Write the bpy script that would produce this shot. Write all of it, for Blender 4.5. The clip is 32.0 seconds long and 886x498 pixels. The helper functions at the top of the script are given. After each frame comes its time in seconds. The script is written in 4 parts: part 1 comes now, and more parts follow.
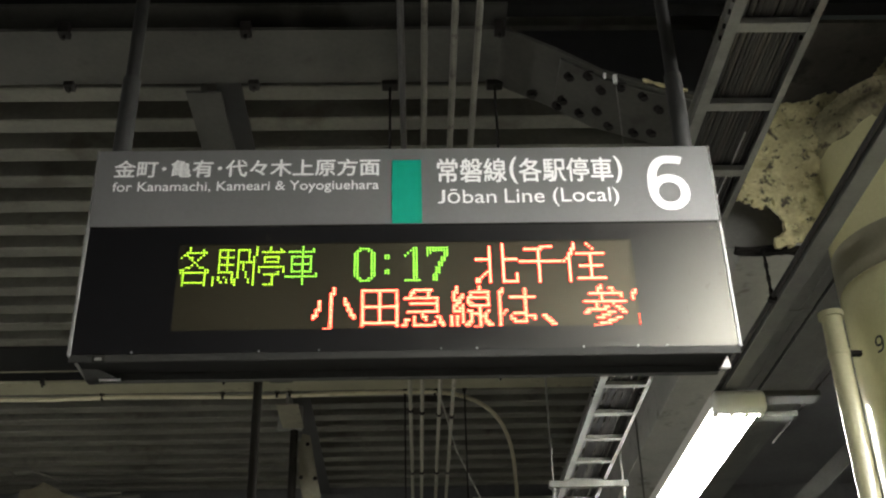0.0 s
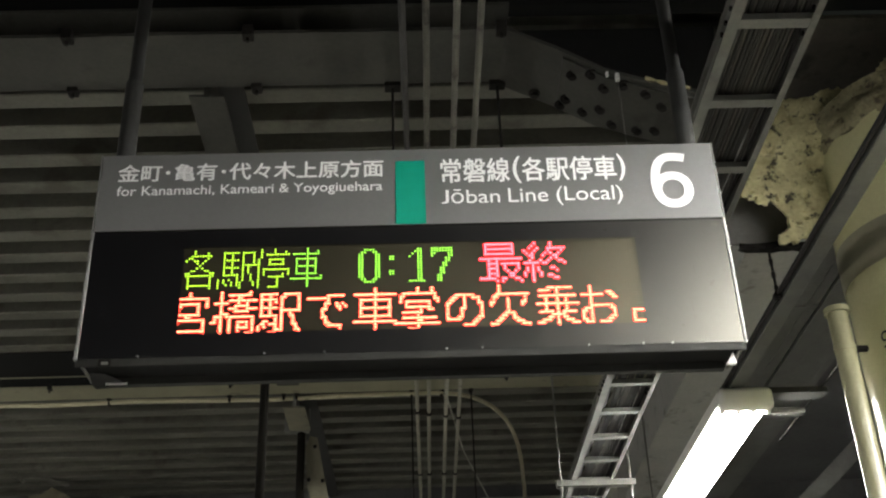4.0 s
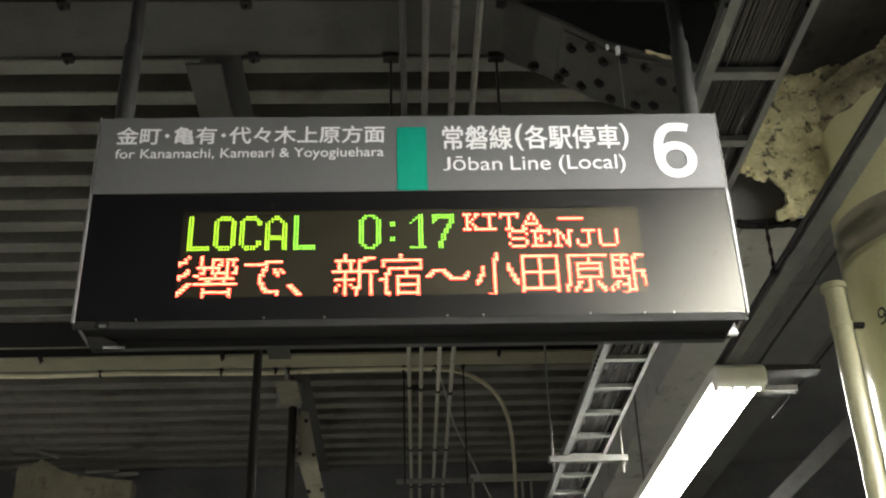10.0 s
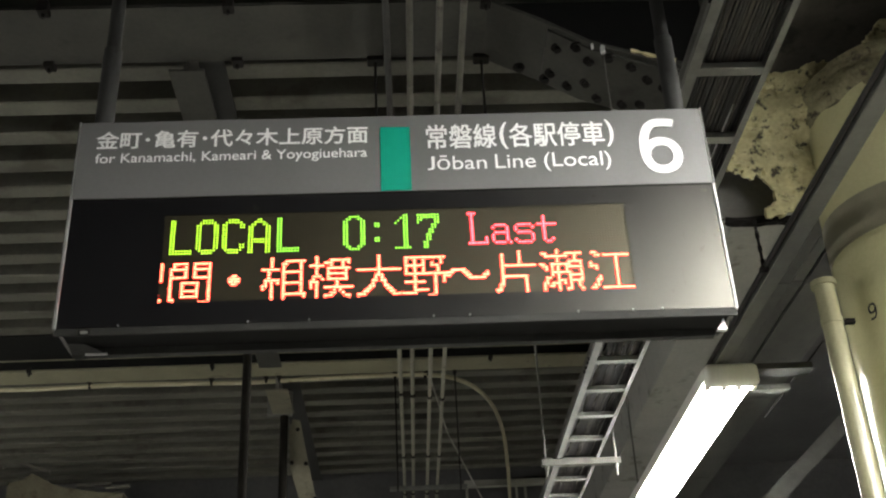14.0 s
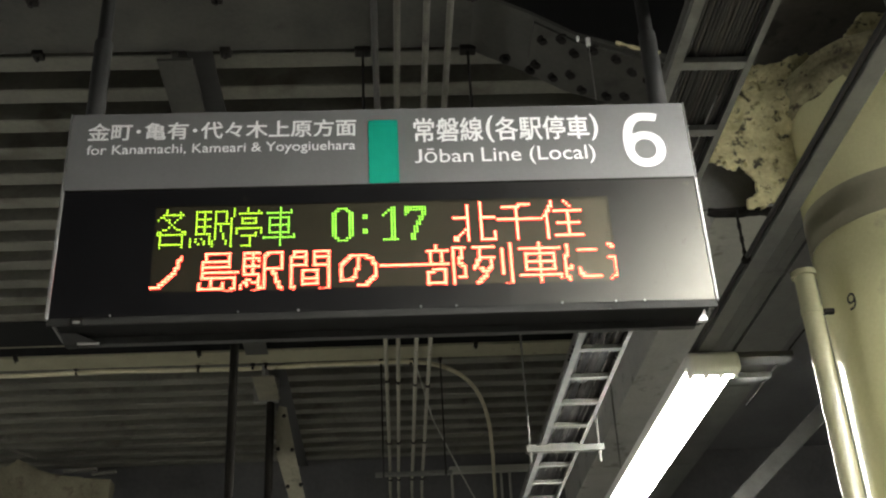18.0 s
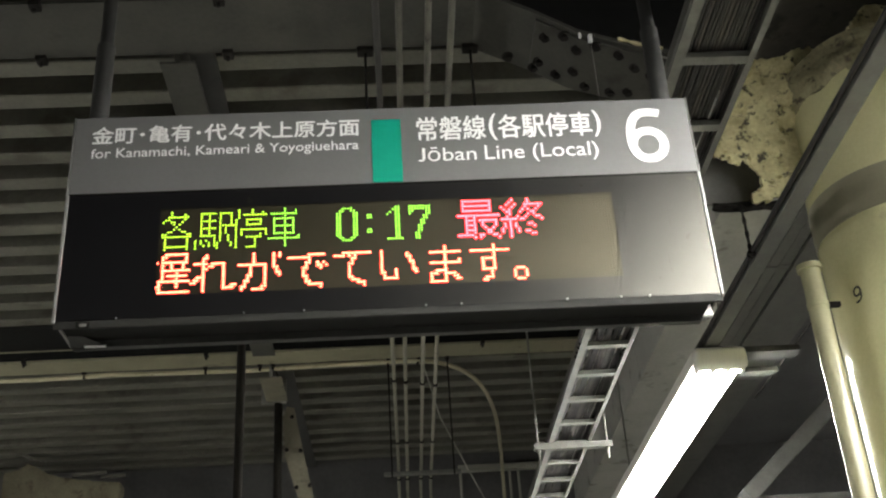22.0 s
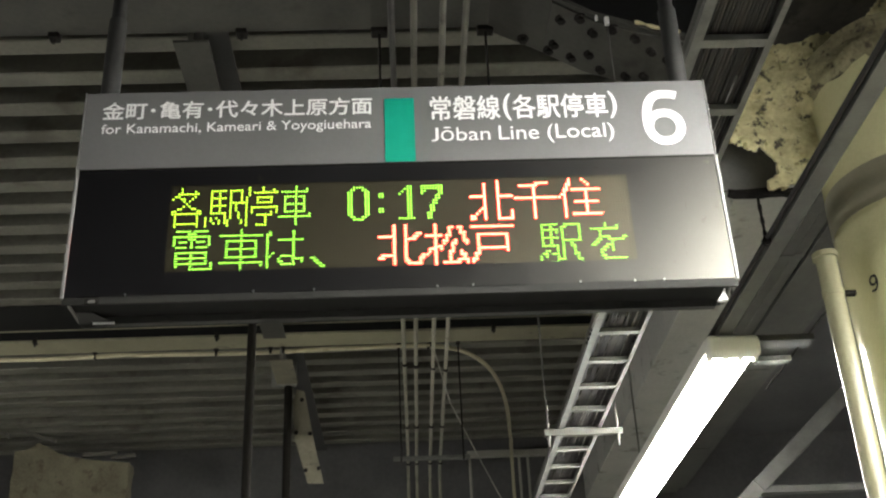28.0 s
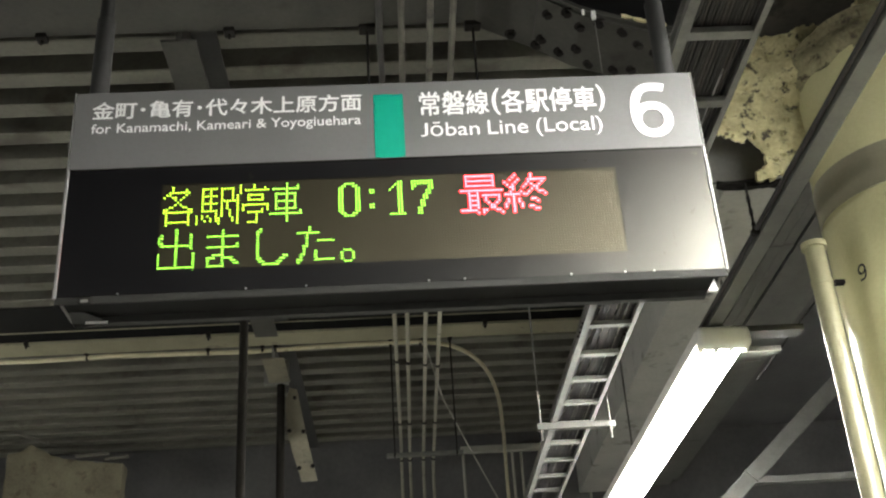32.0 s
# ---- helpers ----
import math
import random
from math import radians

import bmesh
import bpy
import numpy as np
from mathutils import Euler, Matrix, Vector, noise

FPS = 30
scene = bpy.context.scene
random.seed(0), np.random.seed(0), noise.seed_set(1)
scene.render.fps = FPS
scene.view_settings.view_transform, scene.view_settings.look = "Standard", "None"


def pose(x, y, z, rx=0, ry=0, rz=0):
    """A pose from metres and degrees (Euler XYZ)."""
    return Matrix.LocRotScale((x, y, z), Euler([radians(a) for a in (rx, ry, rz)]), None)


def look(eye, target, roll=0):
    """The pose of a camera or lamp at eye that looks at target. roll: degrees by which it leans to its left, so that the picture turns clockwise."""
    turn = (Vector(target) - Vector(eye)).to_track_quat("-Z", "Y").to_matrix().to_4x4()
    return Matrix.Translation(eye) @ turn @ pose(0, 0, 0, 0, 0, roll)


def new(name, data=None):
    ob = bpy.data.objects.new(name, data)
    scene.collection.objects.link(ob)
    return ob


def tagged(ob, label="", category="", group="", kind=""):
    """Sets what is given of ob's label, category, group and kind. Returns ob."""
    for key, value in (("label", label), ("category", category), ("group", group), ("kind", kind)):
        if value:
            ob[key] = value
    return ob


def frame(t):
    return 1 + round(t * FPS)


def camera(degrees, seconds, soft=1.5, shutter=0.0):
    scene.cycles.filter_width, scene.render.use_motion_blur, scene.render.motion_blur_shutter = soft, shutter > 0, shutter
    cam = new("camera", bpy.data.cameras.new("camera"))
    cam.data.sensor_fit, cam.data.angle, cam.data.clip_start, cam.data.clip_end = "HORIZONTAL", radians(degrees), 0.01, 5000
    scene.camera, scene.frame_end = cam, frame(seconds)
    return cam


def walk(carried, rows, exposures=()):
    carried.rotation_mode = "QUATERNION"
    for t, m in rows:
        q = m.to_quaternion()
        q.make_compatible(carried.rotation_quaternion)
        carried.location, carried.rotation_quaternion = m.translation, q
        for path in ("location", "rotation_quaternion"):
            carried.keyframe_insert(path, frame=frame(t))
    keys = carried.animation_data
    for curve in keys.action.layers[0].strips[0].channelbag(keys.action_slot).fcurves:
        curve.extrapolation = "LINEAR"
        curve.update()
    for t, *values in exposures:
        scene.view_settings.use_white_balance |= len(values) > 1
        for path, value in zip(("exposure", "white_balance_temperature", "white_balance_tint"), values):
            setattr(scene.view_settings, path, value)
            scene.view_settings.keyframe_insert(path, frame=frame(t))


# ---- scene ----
cam = camera(43.1, 32.0, soft=2.2, shutter=0.5)
PATH = [
    (0, (0.009, -2.4314, 1.5944), (0.0674, -0.6938, 2.5829), -1.61),
    (0.5, (0.0084, -2.4292, 1.5947), (0.0695, -0.6919, 2.5837), -2.03),
    (1, (0.0098, -2.4278, 1.5948), (0.0663, -0.6923, 2.5873), -2.23),
    (1.5, (0.0054, -2.4314, 1.5947), (0.0569, -0.6966, 2.5886), -2.22),
    (2, (0.0072, -2.438, 1.5927), (0.0561, -0.7018, 2.5842), -1.87),
    (2.5, (0.0087, -2.4389, 1.5899), (0.06, -0.7023, 2.5806), -1.83),
    (3, (0.0144, -2.4405, 1.5903), (0.0666, -0.7042, 2.5816), -2.10),
    (3.5, (0.0126, -2.4385, 1.5911), (0.0621, -0.7024, 2.5828), -2.30),
    (5.5, (-0.0042, -2.4084, 1.5853), (0.0458, -0.6679, 2.5694), -1.60),
    (6, (-0.0128, -2.404, 1.5837), (0.0372, -0.6633, 2.5674), -1.79),
    (6.5, (-0.0136, -2.4042, 1.5846), (0.037, -0.6613, 2.5643), -1.59),
    (7, (-0.0064, -2.4032, 1.5834), (0.0475, -0.6567, 2.5564), -1.43),
    (7.5, (-0.0114, -2.4017, 1.58), (0.0447, -0.6533, 2.5495), -1.61),
    (8, (-0.0098, -2.3993, 1.5784), (0.0459, -0.6504, 2.5471), -1.77),
    (8.5, (-0.013, -2.406, 1.5803), (0.0437, -0.6564, 2.5477), -2.04),
    (9, (-0.0127, -2.4082, 1.5808), (0.0438, -0.6576, 2.5462), -1.96),
    (9.5, (-0.0167, -2.4026, 1.5748), (0.0453, -0.6506, 2.5374), -1.78),
    (10, (-0.0174, -2.3994, 1.5723), (0.0495, -0.6458, 2.5317), -1.74),
    (10.5, (-0.0172, -2.3898, 1.5692), (0.0514, -0.6355, 2.5272), -2.08),
    (11, (-0.0144, -2.3909, 1.571), (0.0523, -0.6364, 2.5288), -2.03),
    (11.5, (-0.0142, -2.4, 1.5713), (0.0548, -0.6468, 2.5313), -2.01),
    (12, (-0.0044, -2.409, 1.5676), (0.0717, -0.6567, 2.5285), -2.31),
    (12.5, (-0.0087, -2.4059, 1.5662), (0.0768, -0.6562, 2.5311), -2.65),
    (13, (-0.0064, -2.3904, 1.5667), (0.0821, -0.6439, 2.5372), -3.17),
    (13.5, (-0.0047, -2.3736, 1.5667), (0.0811, -0.6276, 2.5384), -2.98),
    (14, (-0.0018, -2.3656, 1.5679), (0.0805, -0.6192, 2.5393), -2.96),
    (14.5, (-0.0074, -2.3623, 1.5651), (0.0754, -0.6148, 2.5344), -2.75),
    (16.5, (-0.0154, -2.4022, 1.5627), (0.0759, -0.648, 2.5191), -2.28),
    (17, (-0.0071, -2.4027, 1.5596), (0.0926, -0.6462, 2.5107), -2.79),
    (17.5, (-0.0016, -2.4086, 1.5573), (0.103, -0.6511, 2.5062), -3.46),
    (18, (-0.0075, -2.4145, 1.5568), (0.1002, -0.657, 2.5053), -3.17),
    (18.5, (-0.0057, -2.4204, 1.557), (0.1025, -0.664, 2.5076), -3.30),
    (19, (-0.007, -2.428, 1.5594), (0.1008, -0.6728, 2.5122), -3.45),
    (19.5, (-0.0072, -2.4329, 1.5589), (0.101, -0.6772, 2.5106), -2.99),
    (20, (-0.0079, -2.4382, 1.5571), (0.101, -0.6805, 2.5052), -3.47),
    (20.5, (-0.0067, -2.44, 1.5552), (0.1036, -0.6804, 2.4996), -3.63),
    (21, (-0.004, -2.4339, 1.5534), (0.1061, -0.6734, 2.4961), -3.62),
    (21.5, (-0.007, -2.4272, 1.5551), (0.0995, -0.6677, 2.4999), -3.94),
    (22, (-0.0045, -2.4171, 1.5526), (0.0927, -0.6587, 2.5005), -3.81),
    (22.5, (-0.0039, -2.4094, 1.557), (0.0862, -0.6508, 2.5052), -2.93),
    (23, (-0.0011, -2.4014, 1.5542), (0.085, -0.6419, 2.5013), -2.86),
    (23.5, (-0.0052, -2.3948, 1.5532), (0.0759, -0.6343, 2.4988), -2.88),
    (24, (-0.0086, -2.3925, 1.5536), (0.0731, -0.6317, 2.4985), -2.84),
    (24.5, (-0.0008, -2.3949, 1.5538), (0.0764, -0.6329, 2.4968), -3.04),
    (25, (0.0081, -2.3965, 1.5556), (0.0853, -0.6329, 2.4956), -2.64),
    (25.5, (0.0003, -2.3876, 1.5536), (0.0779, -0.6232, 2.4921), -2.67),
    (27.5, (-0.0042, -2.3827, 1.5539), (0.0672, -0.6142, 2.4852), -2.51),
    (28, (-0.0033, -2.3835, 1.5534), (0.0715, -0.6136, 2.4817), -2.71),
    (28.5, (-0.0093, -2.3765, 1.5483), (0.067, -0.6061, 2.4756), -3.27),
    (29, (-0.0188, -2.3724, 1.5503), (0.0569, -0.6005, 2.4747), -2.95),
    (29.5, (-0.0197, -2.3727, 1.5497), (0.0532, -0.6004, 2.4738), -3.13),
    (30, (-0.0144, -2.3774, 1.5482), (0.0537, -0.604, 2.4703), -2.84),
    (30.5, (-0.0091, -2.3851, 1.5472), (0.0592, -0.6112, 2.4683), -2.89),
    (31, (-0.0061, -2.3888, 1.5436), (0.0679, -0.6146, 2.4638), -3.44),
    (31.5, (-0.0098, -2.3891, 1.5427), (0.0759, -0.6159, 2.4639), -3.45),
    (32, (-0.0065, -2.3924, 1.5426), (0.0857, -0.6202, 2.4651), -3.79),
]

walk(cam, [(t, look(eye, target, roll)) for t, eye, target, roll in PATH],
     exposures=[(0, 0.44), (3, 0.38), (6, 0.38), (9, 0.53), (13, 0.5), (19, 0.47), (21, 0.54), (22.5, 0.75), (24.2, 0.98), (26, 0.97), (28, 0.89), (32, 1.03)])

# ---- world and large lights: night, the platform's own fluorescent tubes ----
world = bpy.data.worlds.new("night")
scene.world = world
world.use_nodes = True
world.node_tree.nodes["Background"].inputs[0].default_value = (0.55, 0.6, 0.5, 1)
world.node_tree.nodes["Background"].inputs[1].default_value = 0.012
TUBE_POWER = 118.0


# ---- materials ----
def nodes_of(name):
    m = bpy.data.materials.new(name)
    m.use_nodes = True
    nt = m.node_tree
    return m, nt, nt.nodes["Principled BSDF"]


def rgb(c):
    return (c[0], c[1], c[2], 1)


def paint(name, a, b, rough=0.5, metal=0.0, scale=6.0, fine=60.0, bump=0.15, spots=None, spot_scale=3.0, spot_cut=0.62, dist=0.002, spot_detail=8):
    """Paint, metal or mineral with two scales of variation, a fine relief and, where asked, stains and pits as spots.
    """
    m, nt, bs = nodes_of(name)
    L = nt.links.new
    tc = nt.nodes.new("ShaderNodeTexCoord")
    n1 = nt.nodes.new("ShaderNodeTexNoise")
    n1.inputs["Scale"].default_value, n1.inputs["Detail"].default_value = scale, 5
    n2 = nt.nodes.new("ShaderNodeTexNoise")
    n2.inputs["Scale"].default_value, n2.inputs["Detail"].default_value = fine, 4
    info = nt.nodes.new("ShaderNodeObjectInfo")
    shift = nt.nodes.new("ShaderNodeVectorMath")
    shift.operation = "ADD"
    grow = nt.nodes.new("ShaderNodeMath")
    grow.operation = "MULTIPLY"
    grow.inputs[1].default_value = 37.0
    L(info.outputs["Random"], grow.inputs[0])
    L(tc.outputs["Object"], shift.inputs[0])
    L(grow.outputs[0], shift.inputs[1])
    L(shift.outputs[0], n1.inputs["Vector"])
    L(shift.outputs[0], n2.inputs["Vector"])
    mixf = nt.nodes.new("ShaderNodeMath")
    mixf.operation = "MULTIPLY_ADD"
    mixf.inputs[1].default_value, mixf.inputs[2].default_value = 0.35, 0.0
    L(n2.outputs["Fac"], mixf.inputs[0])
    add = nt.nodes.new("ShaderNodeMath")
    add.operation = "MULTIPLY_ADD"
    add.inputs[1].default_value = 0.75
    L(n1.outputs["Fac"], add.inputs[0])
    L(mixf.outputs[0], add.inputs[2])
    ramp = nt.nodes.new("ShaderNodeValToRGB")
    ramp.color_ramp.elements[0].position, ramp.color_ramp.elements[1].position = 0.35, 0.72
    ramp.color_ramp.elements[0].color, ramp.color_ramp.elements[1].color = rgb(a), rgb(b)
    L(add.outputs[0], ramp.inputs[0])
    colour = ramp.outputs[0]
    if spots:
        n3 = nt.nodes.new("ShaderNodeTexNoise")
        n3.inputs["Scale"].default_value, n3.inputs["Detail"].default_value, n3.inputs["Roughness"].default_value = spot_scale, spot_detail, 0.6
        L(shift.outputs[0], n3.inputs["Vector"])
        r3 = nt.nodes.new("ShaderNodeValToRGB")
        r3.color_ramp.elements[0].position, r3.color_ramp.elements[1].position = spot_cut, spot_cut + 0.1
        L(n3.outputs["Fac"], r3.inputs[0])
        mx = nt.nodes.new("ShaderNodeMix")
        mx.data_type = "RGBA"
        L(r3.outputs[0], mx.inputs["Factor"])
        L(colour, mx.inputs["A"])
        mx.inputs["B"].default_value = rgb(spots)
        colour = mx.outputs["Result"]
    L(colour, bs.inputs["Base Color"])
    rr = nt.nodes.new("ShaderNodeMapRange")
    rr.inputs["To Min"].default_value, rr.inputs["To Max"].default_value = max(0.03, rough - 0.08), min(1.0, rough + 0.1)
    L(n1.outputs["Fac"], rr.inputs["Value"])
    L(rr.outputs[0], bs.inputs["Roughness"])
    bs.inputs["Metallic"].default_value = metal
    if bump:
        bp = nt.nodes.new("ShaderNodeBump")
        bp.inputs["Strength"].default_value, bp.inputs["Distance"].default_value = bump, dist
        L(n2.outputs["Fac"], bp.inputs["Height"])
        L(bp.outputs[0], bs.inputs["Normal"])
    return m


def glow(name, c, strength, sampled=False):
    m, nt, bs = nodes_of(name)
    bs.inputs["Base Color"].default_value = rgb([v * 0.3 for v in c])
    bs.inputs["Emission Color"].default_value, bs.inputs["Emission Strength"].default_value = rgb(c), strength
    if not sampled:
        m.cycles.emission_sampling = "NONE"
    return m


HEADER_GREY = paint("header_grey", (0.125, 0.125, 0.12), (0.147, 0.147, 0.142), 0.42, scale=3, fine=90, bump=0.03)
SIGN_WHITE = paint("sign_white", (0.82, 0.82, 0.8), (0.87, 0.87, 0.85), 0.4, bump=0.0)
LINE_GREEN = paint("line_green", (0.0, 0.26, 0.17), (0.005, 0.3, 0.2), 0.4, bump=0.02)
BLACK_DOOR = paint("black_door", (0.003, 0.003, 0.004), (0.006, 0.006, 0.007), 0.33, scale=4, fine=150, bump=0.02, spots=(0.05, 0.046, 0.03), spot_scale=7, spot_cut=0.68)
BLACK_DOOR.node_tree.nodes["Principled BSDF"].inputs["Specular IOR Level"].default_value = 0.56


def add_streaks(m, lo, hi):
    """Vertical smears and water marks that change the gloss of a panel."""
    nt = m.node_tree
    bs = nt.nodes["Principled BSDF"]
    co = nt.nodes.new("ShaderNodeTexCoord")
    mp = nt.nodes.new("ShaderNodeMapping")
    mp.inputs["Scale"].default_value = (26, 1, 4.5)
    n = nt.nodes.new("ShaderNodeTexNoise")
    n.inputs["Scale"].default_value, n.inputs["Detail"].default_value = 1.0, 5
    r = nt.nodes.new("ShaderNodeMapRange")
    r.inputs["From Min"].default_value, r.inputs["From Max"].default_value = 0.35, 0.68
    r.inputs["To Min"].default_value, r.inputs["To Max"].default_value = lo, hi
    nt.links.new(co.outputs["Object"], mp.inputs["Vector"])
    nt.links.new(mp.outputs[0], n.inputs["Vector"])
    nt.links.new(n.outputs["Fac"], r.inputs["Value"])
    nt.links.new(r.outputs[0], bs.inputs["Roughness"])


add_streaks(BLACK_DOOR, 0.325, 0.365)
LED_BOARD = paint("led_board", (0.017, 0.015, 0.0095), (0.022, 0.0195, 0.0125), 0.42, bump=0.04)
LED_BOARD.node_tree.nodes["Principled BSDF"].inputs["Specular IOR Level"].default_value = 0.6
LED_OFF = paint("led_off", (0.016, 0.014, 0.009), (0.021, 0.0185, 0.0118), 0.4, bump=0.0)
LED_OFF.node_tree.nodes["Principled BSDF"].inputs["Specular IOR Level"].default_value = 0.6
for m in (BLACK_DOOR, LED_BOARD, LED_OFF):
    m.node_tree.nodes["Principled BSDF"].inputs["Specular Tint"].default_value = (1.0, 0.97, 0.85, 1.0) if m is BLACK_DOOR else (1.0, 0.91, 0.66, 1.0)
# Darkened steel of the near beam and joist; on the haunch it paints shade.
DARKENED_STEEL = paint("darkened_steel", (0.028, 0.028, 0.0225), (0.053, 0.052, 0.042), 0.75, scale=5, fine=50, spots=(0.028, 0.026, 0.02), spot_scale=4, spot_cut=0.6)
SOFFIT_STAINED = paint("soffit_stained", (0.045, 0.041, 0.032), (0.085, 0.078, 0.06), 0.8, scale=4, fine=40, spots=(0.03, 0.027, 0.02), spot_scale=6, spot_cut=0.55)
RAIL_GREY = paint("rail_grey", (0.014, 0.014, 0.0125), (0.025, 0.025, 0.022), 0.7, scale=9, bump=0.05)
RAIL_GREY.node_tree.nodes["Principled BSDF"].inputs["Specular IOR Level"].default_value = 0.25
ALUMINIUM = paint("aluminium", (0.2, 0.2, 0.19), (0.32, 0.32, 0.305), 0.6, metal=0.4, scale=8, fine=120, bump=0.05)
HOUSING_GREY = paint("housing_grey", (0.15, 0.15, 0.14), (0.22, 0.22, 0.205), 0.5, metal=0.3, bump=0.05)
DARK_STEEL = paint("dark_steel", (0.007, 0.006, 0.005), (0.014, 0.012, 0.01), 0.9, scale=10)
DARK_STEEL.node_tree.nodes["Principled BSDF"].inputs["Specular IOR Level"].default_value = 0.25
STEEL_PAINT = paint("steel_paint", (0.26, 0.26, 0.22), (0.36, 0.35, 0.3), 0.55, scale=5, fine=50, spots=(0.1, 0.09, 0.07), spot_scale=4, spot_cut=0.64)
DECK_STEEL = paint("deck_steel", (0.082, 0.081, 0.065), (0.146, 0.142, 0.113), 0.6, scale=2.5, fine=40, spots=(0.07, 0.065, 0.05), spot_scale=3.2, spot_cut=0.56)
GALVANISED = paint("galvanised", (0.108, 0.108, 0.096), (0.178, 0.178, 0.16), 0.65, metal=0.1, scale=14, fine=90, bump=0.08)
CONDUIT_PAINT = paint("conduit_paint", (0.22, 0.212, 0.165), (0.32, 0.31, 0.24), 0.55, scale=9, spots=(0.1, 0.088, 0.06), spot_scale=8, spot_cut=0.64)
DARKER_PAINT = paint("darker_paint", (0.075, 0.072, 0.058), (0.13, 0.125, 0.1), 0.6, scale=9, spots=(0.04, 0.036, 0.028), spot_scale=8, spot_cut=0.58)
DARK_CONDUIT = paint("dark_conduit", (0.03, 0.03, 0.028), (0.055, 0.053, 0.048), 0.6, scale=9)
OLIVE_PAINT = paint("olive_paint", (0.13, 0.122, 0.085), (0.21, 0.195, 0.14), 0.6, scale=7, fine=50, spots=(0.07, 0.06, 0.045), spot_scale=9, spot_cut=0.6)
SLEEVE_GREY = paint("sleeve_grey", (0.027, 0.027, 0.0245), (0.042, 0.042, 0.039), 0.8, scale=8)
CONDUIT_YELLOW = paint("conduit_yellow", (0.37, 0.339, 0.22), (0.51, 0.467, 0.317), 0.45, scale=9, spots=(0.16, 0.13, 0.07), spot_scale=9, spot_cut=0.6)
BEAM_CREAM = paint("beam_cream", (0.18, 0.17, 0.112), (0.26, 0.246, 0.165), 0.6, scale=5, fine=50, spots=(0.12, 0.1, 0.07), spot_scale=5, spot_cut=0.6)
GIRDER_GREY = paint("girder_grey", (0.06, 0.06, 0.06), (0.1, 0.1, 0.098), 0.8, scale=2, fine=30)
CABLE_GREY = paint("cable_grey", (0.007, 0.0065, 0.006), (0.017, 0.015, 0.013), 0.55, scale=20)
CABLE_PALE = paint("cable_pale", (0.024, 0.021, 0.017), (0.048, 0.042, 0.034), 0.55, scale=20)
POLE_BROWN = paint("pole_brown", (0.009, 0.008, 0.0066), (0.016, 0.0145, 0.012), 0.85, scale=8)
POLE_BROWN.node_tree.nodes["Principled BSDF"].inputs["Specular IOR Level"].default_value = 0.08
COLUMN_CREAM = paint("column_cream", (0.58, 0.558, 0.31), (0.7, 0.675, 0.395), 0.16, scale=2.5, fine=70, bump=0.06, spots=(0.4, 0.36, 0.24), spot_scale=3, spot_cut=0.62)
PIPE_CREAM = paint("pipe_cream", (0.31, 0.296, 0.18), (0.39, 0.375, 0.235), 0.24, scale=3, fine=70, bump=0.06, spots=(0.27, 0.24, 0.15), spot_scale=5, spot_cut=0.64)
BAND_CREAM = paint("band_cream", (0.26, 0.245, 0.17), (0.32, 0.3, 0.21), 0.4, scale=3, fine=70, bump=0.06)
# Coat of the far column head, darkened for the weaker light there.
SHADED_COAT = paint("shaded_coat", (0.095, 0.085, 0.055), (0.175, 0.16, 0.105), 0.95, scale=5, fine=50, bump=0.6, spots=(0.08, 0.068, 0.045), spot_scale=7, spot_cut=0.56, dist=0.01)
HANGER_GREY = paint("hanger_grey", (0.015, 0.015, 0.0135), (0.026, 0.026, 0.0235), 0.8, scale=8)
# Sprayed coats: brown spots give mottling, with the dark of pits painted in.
DARKER_FIREPROOF = paint("darker_fireproof", (0.14, 0.123, 0.072), (0.42, 0.385, 0.23), 0.95, scale=7, fine=60, bump=0.4, spots=(0.09, 0.075, 0.05), spot_scale=24, spot_cut=0.57, dist=0.01, spot_detail=3)
FIREPROOF = paint("fireproof", (0.4, 0.35, 0.175), (0.76, 0.705, 0.4), 0.95, scale=13, fine=60, bump=0.35, spots=(0.1, 0.085, 0.06), spot_scale=25, spot_cut=0.56, dist=0.01, spot_detail=3)
LAMP_WHITE = paint("lamp_white", (0.7, 0.7, 0.64), (0.78, 0.78, 0.72), 0.35, bump=0.02)
DUCT_GREY = paint("duct_grey", (0.15, 0.15, 0.135), (0.22, 0.22, 0.2), 0.5, metal=0.15, scale=7)
RACEWAY_GREY = paint("raceway_grey", (0.07, 0.07, 0.063), (0.115, 0.115, 0.104), 0.6, scale=7)
FLOOR_GREY = paint("platform_concrete", (0.2, 0.197, 0.186), (0.27, 0.266, 0.251), 0.8, scale=3, fine=120, bump=0.3)
# Near-black that puts unlit depth into the colour of whatever wears it.
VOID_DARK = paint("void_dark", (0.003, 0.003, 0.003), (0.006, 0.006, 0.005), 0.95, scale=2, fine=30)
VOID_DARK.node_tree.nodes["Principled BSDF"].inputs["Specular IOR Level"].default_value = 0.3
# Pale paint, lightened further to stand in for glare round the lamp.
PALE_GLARE_PAINT = paint("pale_glare_paint", (0.33, 0.328, 0.295), (0.46, 0.457, 0.415), 0.55, scale=3, fine=50, spots=(0.2, 0.19, 0.16), spot_scale=7, spot_cut=0.58)
WALL_DARK = paint("wall_dark", (0.035, 0.034, 0.032), (0.06, 0.058, 0.054), 0.8, scale=2, fine=30)
BLACK_INK = paint("black_ink", (0.015, 0.015, 0.015), (0.025, 0.025, 0.025), 0.5, bump=0.0)
SCUFF = paint("scuff", (0.012, 0.011, 0.008), (0.03, 0.027, 0.02), 0.85, scale=40, bump=0.0)
TUBE = glow("tube_light", (1.0, 0.985, 0.94), TUBE_POWER, True)
